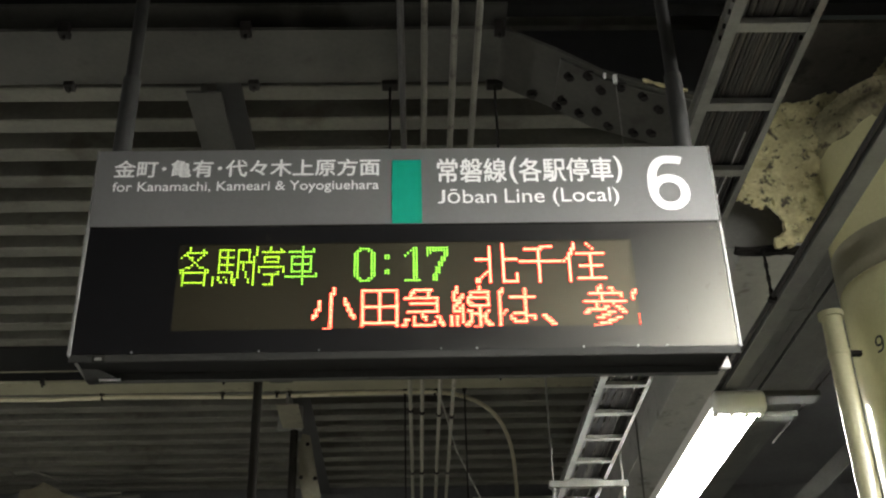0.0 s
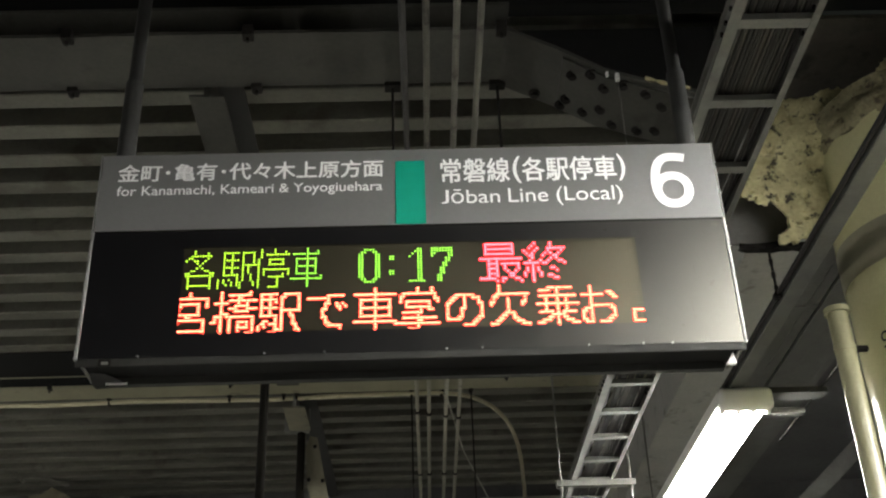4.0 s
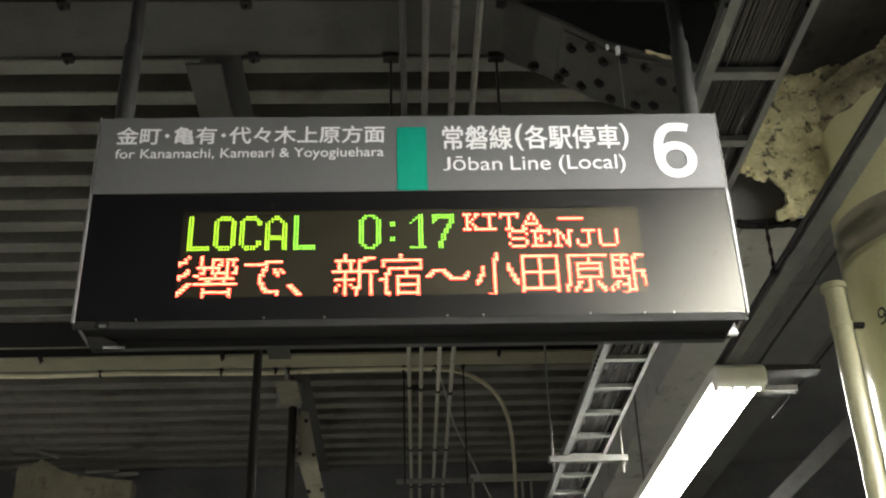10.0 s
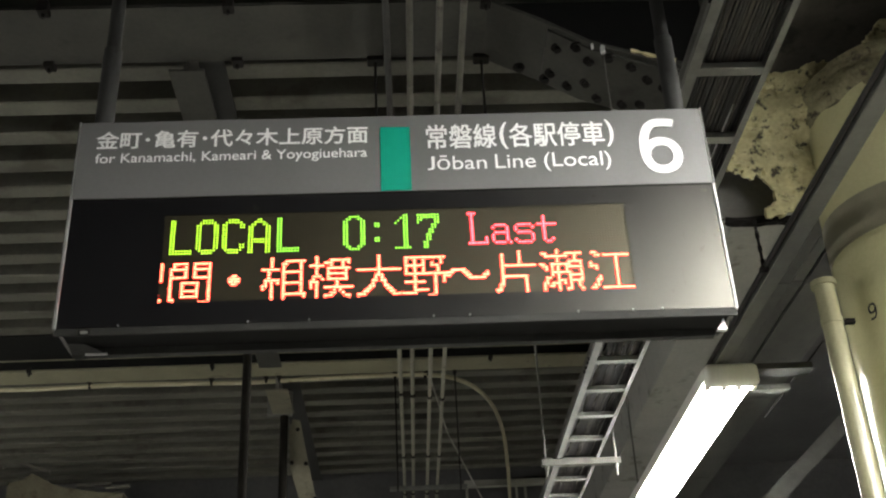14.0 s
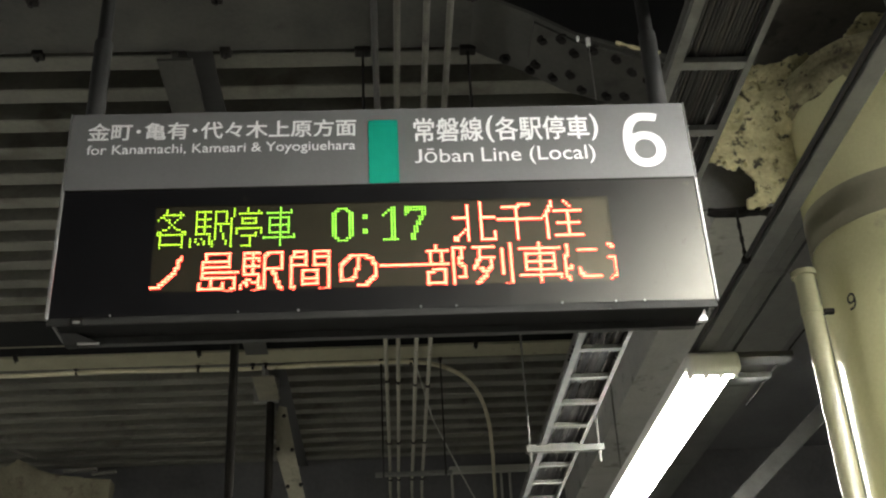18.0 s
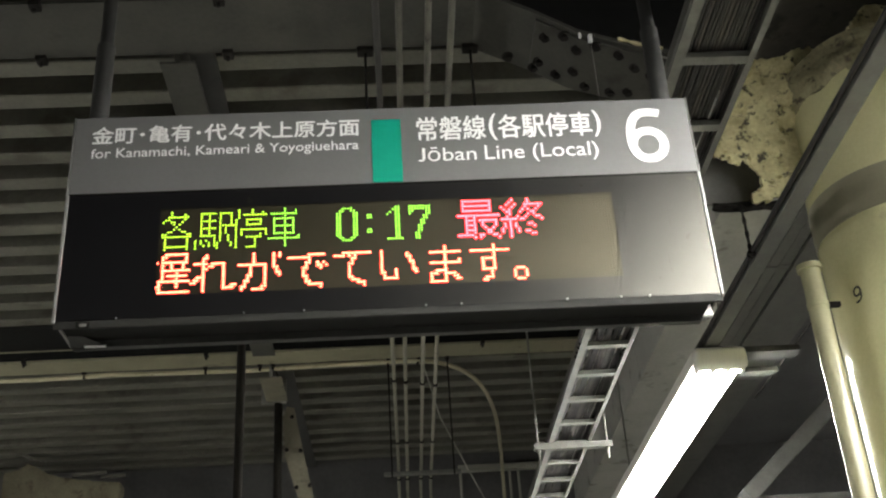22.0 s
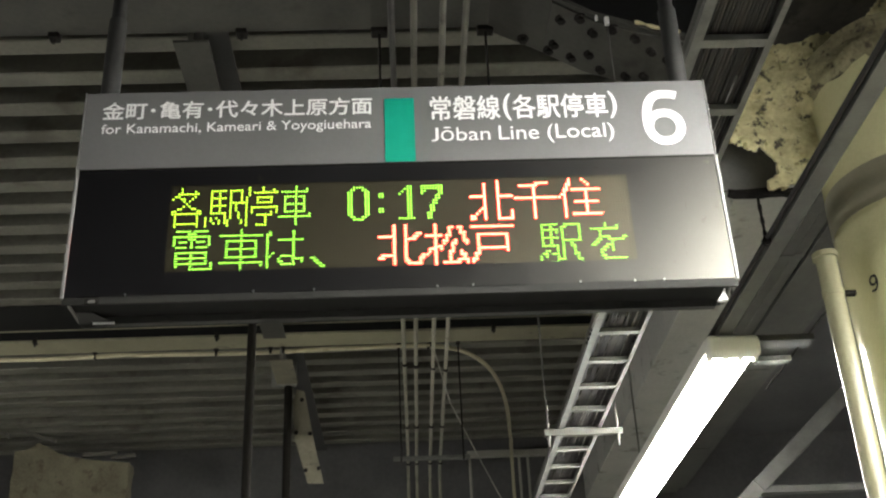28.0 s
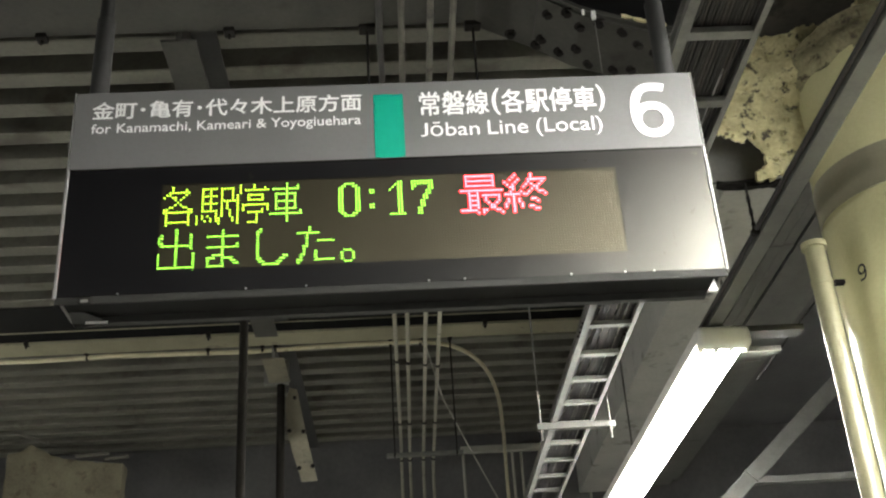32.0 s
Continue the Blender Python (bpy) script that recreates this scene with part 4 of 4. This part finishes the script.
# clamps along the flanges, with thin rods
for x, yy, z, dep in ((-1.36, 1.06, 4.6, 0), (-1.43, 1.4, 4.6, 0), (-0.64, 1.06, 4.6, 0), (-0.65, 1.4, 4.6, 0), (0.38, 1.06, 4.6, 0), (-0.07, 1.41, 4.6, 0.55), (0.38, 1.41, 4.6, 0.55),
                      (-2.51, 4.73, 4.65, 0), (-2.16, 4.95, 4.65, 0), (-1.28, 4.73, 4.65, 0), (-1.32, 4.95, 4.65, 0), (-0.94, 4.95, 4.65, 0), (-0.85, 4.95, 4.65, 0), (0.19, 4.95, 4.65, 0), (0.38, 4.95, 4.65, 0.85), (-0.04, 4.95, 4.65, 0.85), (0.62, 4.73, 4.65, 0)):
    c = thing("beam_clamp", "dark steel beam clamp on the flange" + (" with a hanging rod" if dep else ""), "beam clamp", (x, yy, z), group="beam clamps")
    w = 0.034 if (dep and yy < 2) else 0.022 if yy < 2 else 0.015
    low = 0.022 if yy < 2 else 0.009
    part("jaw", new_box(-w, w, -0.025, 0.025, -low, 0.03, bevel=0.004), DARK_STEEL, c)
    part("set_screw", new_rod((0, 0, -low - 0.02), (0, 0, -low + 0.002), 0.007, 8), DARK_STEEL, c)
    if dep:
        part("rod", new_rod((0, 0, -dep), (0, 0, 0), 0.0055, 8), DARK_STEEL, c, smooth=True)

# conduit clipped to the far beam, which bends away and runs down the girder
pts = [(-9 + i * 0.5, 4.965 + 0.008 * math.sin(i * 1.7), 4.63 + 0.006 * math.sin(i * 2.3)) for i in range(18)]
pts += bezier((0.1, 4.95, 4.635), (0.62, 4.95, 4.635), (0.78, 5.7, 4.64), (0.9, 7.0, 4.64), 14)
pts += bezier((0.92, 7.15, 4.64), (0.95, 7.52, 4.64), (0.955, 7.56, 4.6), (0.955, 7.57, 4.3), 8) + [(0.96, 7.57, 2.0)]
bent = thing("bent_conduit", "cream conduit clipped along the beam and bent away", "conduit")
part("tube", pipe_along(bmesh.new(), pts, 0.0155, 10), CONDUIT_YELLOW, bent, smooth=True)
for x in (-2.16, -1.32, -0.94, -0.85, -0.04, 0.17):
    part("saddle", new_box(x - 0.009, x + 0.009, 4.945, 4.982, 4.613, 4.655, bevel=0.003), DARK_STEEL, bent, "dark saddle clip")

# hanging post with a leaning strap at the joist's end
post = thing("hanging_post", "dark steel post hung under the joist with a pale leaning strap", "post", (-0.86, 5.43, 4.55))
part("post", new_rod((0, 0, -1.6), (0, 0, 0), 0.03, 16), POLE_BROWN, post, smooth=True)
outline = ((0.06, -0.025), (0.115, -0.04), (0.186, -0.4), (0.262, -0.736), (0.15, -0.735), (0.052, -0.414), (0.032, -0.13))
bm = bmesh.new()
front, back = ([bm.verts.new((x, yy, z)) for x, z in outline] for yy in (0.02, 0.032))
bm.faces.new(front)
bm.faces.new(back[::-1])
for k in range(7):
    bm.faces.new((front[k], back[k], back[(k + 1) % 7], front[(k + 1) % 7]))
bmesh.ops.recalc_face_normals(bm, faces=bm.faces)
part("strap", bm, OLIVE_PAINT, post, "dull olive painted leaning strap")
for x, z in ((0.1, -0.11), (0.062, -0.36), (0.163, -0.37), (0.135, -0.64), (0.228, -0.63)):
    part("strap_bolt", bolt(bmesh.new(), (0, 0, 0), 0.01, 0.016), DARK_STEEL, post, at=(x, 0.012, z))
pole = thing("hanging_pole", "dark round pole hanging from the roof deck", "pole", (-0.789, 3.0, 2.4))
part("tube", new_rod((0, 0, 0), (0, 0, 2.35), 0.023, 18), POLE_BROWN, pole, smooth=True)
part("flange", new_rod((0, 0, 2.335), (0, 0, 2.35), 0.06, 18), DARK_STEEL, pole, smooth=True)
wire = thing("slack_wire", "thin pale wire slung under the roof", "wire")
part("strand", pipe_along(bmesh.new(), [(0.2, 4.95, 4.64), (0.33, 5.5, 4.4), (0.56, 6.25, 4.225), (0.79, 7.0, 4.07), (0.97, 7.6, 3.94)], 0.0055, 6), STEEL_PAINT, wire, smooth=True)
far_bar = thing("girder_rail", "pale steel rail along the dark girder", "rail", (0.9, 7.57, 4.64))
part("rail", new_box(-0.35, 1.6, -0.03, 0.03, -0.03, 0.03, bevel=0.004), STEEL_PAINT, far_bar)
for x in (-0.33, 0.12, 0.2, 0.8):
    part("drop_rod", new_rod((x, 0, -1.2), (x, 0, -0.03), 0.012, 10), STEEL_PAINT, far_bar, smooth=True)

# ---- sprayed fire protection ----
def lumpy(bm, amount, scale, seed, fine=0.4):
    bm.normal_update()
    moves = []
    for v in bm.verts:
        p = v.co * scale + Vector((seed, seed * 1.7, 0))
        d = noise.noise(p) + fine * noise.noise(p * 3.1) + 0.5 * fine * noise.noise(p * 7.3)
        pit = min(0.0, noise.noise(p * 2.3 + Vector((9, 3, 1))) + 0.25) * 1.6
        moves.append(v.normal * amount * (d + pit))
    for v, d in zip(bm.verts, moves):
        v.co += d
    return bm


def cut_box(x0, x1, y0, y1, z0, z1, n):
    """A box whose faces are cut into small squares, so that it can be made lumpy."""
    bm = box(bmesh.new(), x0, x1, y0, y1, z0, z1)
    bmesh.ops.subdivide_edges(bm, edges=bm.edges, cuts=n, use_grid_fill=True)
    return bm


coat = thing("fire_protection", "crumbling cream sprayed fire protection on the beam end", "fire protection")
RIM = ((1.35, 4.035), (1.4, 4.0), (1.44, 3.975), (1.475, 3.995), (1.515, 3.955), (1.535, 3.9), (1.53, 3.86), (1.48, 3.83), (1.475, 3.8), (1.52, 3.795), (1.58, 3.81), (1.66, 3.84), (2.3, 3.9),
       (2.45, 4.9), (2.15, 4.74), (2.0, 4.56), (1.93, 4.48), (1.905, 4.445), (1.88, 4.475), (1.82, 4.487), (1.76, 4.478), (1.722, 4.44), (1.7, 4.47), (1.6, 4.5), (1.53, 4.42), (1.42, 4.2))


def inside_rim(x, z):
    odd = False
    for (xa, za), (xb, zb) in zip(RIM, RIM[1:] + RIM[:1]):
        if (za > z) != (zb > z) and x < xa + (xb - xa) * (z - za) / (zb - za):
            odd = not odd
    return odd


def rough_sheet(x0, x1, z0, z1, step, inside, face):
    """A sheet of small squares inside a ragged outline, its front given by face(x, z), with a skirt behind it."""
    bm = bmesh.new()
    nx, nz = int((x1 - x0) / step), int((z1 - z0) / step)
    verts = {}

    def at(i, k, back):
        if (i, k, back) not in verts:
            x, z = x0 + i * step, z0 + k * step
            x += 0.35 * step * noise.noise((x * 90, z * 90, 4.0))
            z += 0.35 * step * noise.noise((x * 90, z * 90, 8.0))
            verts[i, k, back] = bm.verts.new((x, face(x, z) + (0.012 + 0.035 * abs(noise.noise((x * 13, z * 13, 9.0))) if back else 0.0), z + (0.012 if back else 0.0)))
        return verts[i, k, back]

    keep = set()
    for i in range(nx):
        for k in range(nz):
            x, z = x0 + (i + 0.5) * step, z0 + (k + 0.5) * step
            if inside(x + 0.016 * noise.noise((x * 24, z * 24, 1.0)) + 0.008 * noise.noise((x * 70, z * 70, 2.0)),
                      z + 0.016 * noise.noise((x * 24, z * 24, 6.0)) + 0.008 * noise.noise((x * 70, z * 70, 3.0))):
                keep.add((i, k))
    for i, k in sorted(keep):
        bm.faces.new([at(a, b, False) for a, b in ((i, k), (i + 1, k), (i + 1, k + 1), (i, k + 1))])
        for (di, dk), (a, b) in (((-1, 0), ((i, k + 1), (i, k))), ((1, 0), ((i + 1, k), (i + 1, k + 1))), ((0, -1), ((i, k), (i + 1, k))), ((0, 1), ((i + 1, k + 1), (i, k + 1)))):
            if (i + di, k + dk) not in keep:
                bm.faces.new([at(*b, False), at(*a, False), at(*a, True), at(*b, True)])
    return bm


def coat_face(x, z):
    """Lumps, crumbs and pits of sprayed rockwool; it bulges towards the column."""
    s = min(1.0, max(0.0, (x - 1.48) / 0.26))
    y = 1.455 - 0.11 * s * s * min(1.0, max(0.0, (z - 4.14) / 0.12))
    p = Vector((x * 15, z * 15, 2.0))
    y += 0.009 * noise.noise(p) + 0.004 * noise.noise(p * 2.7) + 0.0015 * noise.noise(p * 6.5)
    y += 0.1 * max(0.0, noise.noise(p * 1.5 + Vector((5, 1, 7))) - 0.42) + 0.09 * max(0.0, noise.noise(p * 3.4 + Vector((1, 8, 2))) - 0.42)
    return y


bm = rough_sheet(1.33, 2.4, 3.77, 4.714, 0.0075, inside_rim, coat_face)
part("beam_coat", bm, FIREPROOF, coat, smooth=True)

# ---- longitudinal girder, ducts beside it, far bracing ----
structure("long_girder", new_box(1.6, 1.94, 1.95, 7.6, 4.2, 4.74, bevel=0.004), PALE_GLARE_PAINT, "pale girder running along the platform, paint lightened for lamp glare", "girder")
for x0, x1, z in ((1.95, 2.0, 4.195), (2.006, 2.07, 4.2), (2.078, 2.14, 4.21), (2.15, 2.26, 4.2), (2.27, 2.42, 4.215)):
    d = thing("cable_duct", "grey cable duct running along the girder", "cable duct", (x0, 1.95, z), group="cable ducts beside the girder")
    part("trunking", new_box(0, x1 - x0, 0, 5.6, 0.004, 0.2, bevel=0.003), RACEWAY_GREY, d)
    for k in range(3):
        part("joint_cover", new_box(-0.003, x1 - x0 + 0.003, 0.9 + 1.7 * k, 0.96 + 1.7 * k, 0, 0.2, bevel=0.002), RACEWAY_GREY, d)
# Added backing sheet that keeps the gaps between ducts from going black.
structure("duct_tray", new_box(1.945, 2.5, 1.95, 7.55, 4.26, 4.27), RACEWAY_GREY, "dark grey backing sheet added behind the cable ducts", "cable tray")
brace = thing("diagonal_brace", "pale steel diagonal brace with its tie", "brace", (2.35, 5.0, 3.55))
ang = math.degrees(math.atan2(0.67, 0.77))
bm = new_box(0, 1.86, -0.04, 0.04, -0.055, 0.055, bevel=0.004)
bmesh.ops.rotate(bm, verts=bm.verts, matrix=Matrix.Rotation(radians(-ang), 3, "Y"))
part("diagonal", bm, RACEWAY_GREY, brace)
part("tie", new_box(0, 1.6, -0.03, 0.03, -0.05, 0.0, bevel=0.004), RACEWAY_GREY, brace)
bm = new_box(-0.4, 0, -0.04, 0.04, -0.05, 0.05, bevel=0.004)
bmesh.ops.rotate(bm, verts=bm.verts, matrix=Matrix.Rotation(radians(-ang), 3, "Y"))
part("diagonal_foot", bm, RACEWAY_GREY, brace)
for yy, w, reach, paint_, words in ((2.55, 0.05, 0.455, SLEEVE_GREY, "dull grey bracket arm"), (2.79, 0.026, 0.425, RACEWAY_GREY, "pale bracket arm")):
    part("bracket_arm", new_box(0.03, reach, yy + 4.0 - w, yy + 4.0 + w, 0.0, 0.03, bevel=0.003), paint_, raceway, words)

part("cable", new_rod((0.44, 5.2, 0.036), (0.44, 7.25, 0.036), 0.0045, 8), DARK_STEEL, raceway, "thin dark cable over the bracket arms", smooth=True)

# ---- column's band, numeral, collar; strap of the drain pipe ----
part("band", new_rod((0, 0, 3.607), (0, 0, 3.778), CR + 0.003, 64), BAND_CREAM, column, "darker band round the shaft", smooth=True)
# numeral, bent round the shaft
bm = stroke(six_points(0.066), 0.009, 0.0)
mid = radians(201.6)
for v in bm.verts:
    w, z = 0.021 - v.co.x, 0.066 - v.co.z
    v.co = Vector(((CR + 0.002) * math.cos(mid + w / CR), (CR + 0.002) * math.sin(mid + w / CR), 3.272 + z))
part("numeral", bm, BLACK_INK, column, "black stencilled numeral 9")
# collar of sprayed coat round the column's head
bm = bmesh.new()
N, M = 90, 22
rows_ = []
for i in range(N + 1):
    a = radians(110 + 235 * i / N)
    zb = 4.207 + 0.014 * math.sin(5 * a) + 0.012 * math.sin(13 * a)
    zt = 4.36 + 0.04 * min(1.0, max(0.0, (math.degrees(a) - 195) / 55))
    ring = []
    for j in range(M + 1):
        s = j / M
        r = CR + 0.003 + 0.02 * min(1.0, s * 2.0)
        ring.append(bm.verts.new((r * math.cos(a), r * math.sin(a), zb + (zt - zb) * s)))
    rows_.append(ring)
for a, b in zip(rows_, rows_[1:]):
    for j in range(M):
        bm.faces.new((a[j], a[j + 1], b[j + 1], b[j]))
bmesh.ops.recalc_face_normals(bm, faces=bm.faces)
part("collar_coat", lumpy(bm, 0.009, 14, 5, 0.5), DARKER_FIREPROOF, coat, "crumbling collar round the column's head", smooth=True, at=(CX, CY, 0))
part("gusset_plate", new_box(1.2, 1.6, 1.58, 1.596, 3.868, 4.12), DUCT_GREY, haunch, "dark gusset plate")
for z in (3.285, 1.6):
    part("strap", new_box(0.045, 0.085, -0.012, 0.012, z - 0.01, z + 0.01, bevel=0.003), DARK_STEEL, drain, "dark pipe strap")
    part("strap_ring", new_rod((0, 0, z - 0.012), (0, 0, z + 0.012), 0.041, 24), PIPE_CREAM, drain, smooth=True)
hook = thing("chain_hook", "short dark chain hanging from the beam end", "hook", (1.44, 1.5, 3.81))
for k in range(7):
    part("link", new_rod((0, 0, -0.03 * k - 0.024), (0, 0, -0.03 * k), 0.006 if k % 2 else 0.009, 8), DARK_STEEL, hook)
part("ring", new_rod((0, -0.008, -0.225), (0, 0.008, -0.225), 0.018, 14), DARK_STEEL, hook)
bm = cut_box(-0.11, 0.16, 0.0, 0.03, -0.012, 0.016, 9)
part("torn_flashing", lumpy(bm, 0.013, 24, 2, 0.8), DARK_STEEL, hook, "ragged black strip along the plate's edge")

# ---- far coated column head with a ragged top ----
stump = thing("coated_column_head", "cream coated column head with a ragged torn top", "column head", (-2.9, 7.2, 3.0))
bm = cut_box(-0.42, 0.55, -0.3, -0.12, 0, 1, 30)
for v in bm.verts:
    hi = float(np.interp(v.co.x, (-0.42, -0.3, -0.24, -0.05, 0.2, 0.55), (1.6, 1.62, 1.68, 1.57, 1.5, 1.47)))
    v.co.z *= hi
part("coat", lumpy(bm, 0.014, 9, 8), SHADED_COAT, stump, smooth=True)
for x, z, L_, a in ((-0.55, 1.78, 0.2, -38), (-0.22, 1.72, 0.3, -20), (0.5, 1.52, 0.2, 4), (0.3, 1.55, 0.28, 2)):
    bm = new_box(-L_ / 2, L_ / 2, -0.02, 0.02, -0.012, 0.012, bevel=0.003)
    bmesh.ops.rotate(bm, verts=bm.verts, matrix=Matrix.Rotation(radians(-a), 3, "Y"))
    part("sliver", bm, DARKER_PAINT, stump, "torn sliver of coating", at=(x, -0.31, z))
# rods that hold the raceway
for y in (0.1, 2.2, 4.6):
    part("drop_rod", new_rod((0, y + 4.0, 0.05), (0, y + 4.0, 4.92 if y < 1 else 1.17), 0.006, 8), GALVANISED, raceway)

# clip and thin wire at the edge of the haunch
clip = thing("wire_clip", "clip on the haunch, painted white as a glint, with a thin hanging wire", "clip", (0.82, 1.05, 4.337))
# Both clip pieces are white so that their colour gives the glint.
part("clip", new_box(-0.008, 0.008, -0.008, 0.01, -0.02, 0.015, bevel=0.003), SIGN_WHITE, clip)
part("clip_tail", new_box(-0.045, -0.035, -0.008, 0.004, 0.0, 0.022, bevel=0.002), SIGN_WHITE, clip)
part("wire", new_rod((0, 0, -0.95), (0, 0, -0.01), 0.002, 6), GALVANISED, clip, "thin wire")
near_support = thing("ladder_support", "galvanised channel bar hung on rods under the cable ladder", "support bar", (0.975, -1.6, 3.6))
part("bar", new_box(-0.215, 0.215, -0.02, 0.02, 0.0, 0.04, bevel=0.003), GALVANISED, near_support)
for x in (-0.19, 0.19):
    part("threaded_rod", new_rod((x, 0, -0.06), (x, 0, 4.9), 0.006, 8), GALVANISED, near_support)
# a flake of the sprayed coat on the haunch's edge
bm = bmesh.new()
for k in range(9):
    x = 0.93 + 0.17 * k / 8
    t = 0.009 * (0.6 + 0.4 * math.sin(2.3 * k))
    z = haunch_z(x) + 0.016
    for yy, dz in ((1.05, -t), (1.05, t), (1.06, t), (1.06, -t)):
        bm.verts.new((x, yy, z + dz))
bm.verts.ensure_lookup_table()
for k in range(8):
    for j in range(4):
        a, c = 4 * k + j, 4 * k + (j + 1) % 4
        bm.faces.new([bm.verts[i] for i in (a, c, c + 4, a + 4)])
bmesh.ops.recalc_face_normals(bm, faces=bm.faces)
part("coat_flake", bm, FIREPROOF, haunch, "pale flake of old coating on the edge")


# ---- motion ----
def motions():
    def switch(ob, shown):
        """Brings a legend to the front of the board while it is lit, and behind it for the rest."""
        x, _, z = ob.location
        at = lambda on: pose(x, DOT_Y if on else BEHIND_Y, z)
        state = shown[0][0] <= 0
        rows = [(0, at(state))]
        for a, b in shown:
            if a > 0:
                rows += [(a, at(False)), (a + 1 / 30, at(True))]
            if b < 32:
                rows += [(b, at(True)), (b + 1 / 30, at(False))]
        rows.append((32, at(shown[-1][1] >= 32)))
        walk(ob, rows)

    for ob in (jp_service, jp_service_end):
        switch(ob, [(0, 8.63), (14.67, 32)])
    for ob in (en_service, en_service_end):
        switch(ob, [(8.63, 14.67)])
    switch(en_place, [(8.63, 11.63)])
    switch(en_last, [(11.63, 14.67)])
    switch(jp_place, [(0, 2.33), (14.67, 20.9), (23.23, 30.47)])
    switch(jp_last, [(2.33, 8.63), (20.9, 23.23), (30.47, 32)])

    RATE = 2.547
    right, left = 175.0, -32.0

    def scroll(pieces, offset, begin, end, blink=None):
        """Slides the characters by at a steady rate; before and after its pass each one waits beside the window, inside the housing."""
        for n, (ob, cell) in enumerate(pieces):
            place = lambda c, y=DOT_Y: pose(LED_X + c * PITCH, y + 0.000003 * n, LED_Z - 1.6 * PITCH)
            column_at = lambda t: 16 * (cell - offset(t))
            t_in = max(begin, begin + (column_at(begin) - right) / (16 * RATE))
            t_out = t_in + (column_at(t_in) - left) / (16 * RATE)
            stop = min(t_out, end, 32)
            rows = []
            if blink:
                on, off = blink
                rows = [(0, place(column_at(0), BEHIND_Y)), (on, place(column_at(on), BEHIND_Y)), (on + 1 / 30, place(column_at(on + 1 / 30)))]
                if t_out > off:
                    rows += [(off, place(column_at(off))), (off + 1 / 30, place(column_at(off + 1 / 30), BEHIND_Y))]
                else:
                    rows += [(t_out, place(left))]
                rows.append((32, rows[-1][1]))
                walk(ob, rows)
                continue
            if t_in > 0:
                rows.append((0, place(right)))
            times = [t_in, t_in + 0.1, t_in + 0.2]
            while times[-1] < stop - 0.8:
                times.append(times[-1] + 0.5)
            times = [t for t in times if t < stop - 0.25] + [stop - 0.2, stop - 0.1, stop]
            rows += [(t, place(column_at(t))) for t in times if t >= t_in - 1e-6]
            if stop < 32:
                if stop < t_out:
                    rows.append((stop + 1 / 30, place(column_at(stop), BEHIND_Y)))
                rows.append((32, rows[-1][1]))
            walk(ob, rows)

    first = lambda t: float(np.interp(t, (0, 6, 13, 19, 21, 23.2, 24.2), (-2.87, 12.5, 30.41, 45.72, 50.88, 56.3, 58.86)))
    second = lambda t: RATE * (t - 28) + 2.03
    scroll(notice, first, 0, 32, blink=(0.13, 0.73))
    scroll(delay_line, first, 0, 23.23)
    scroll(train_line, second, 23.23, 33)


motions()
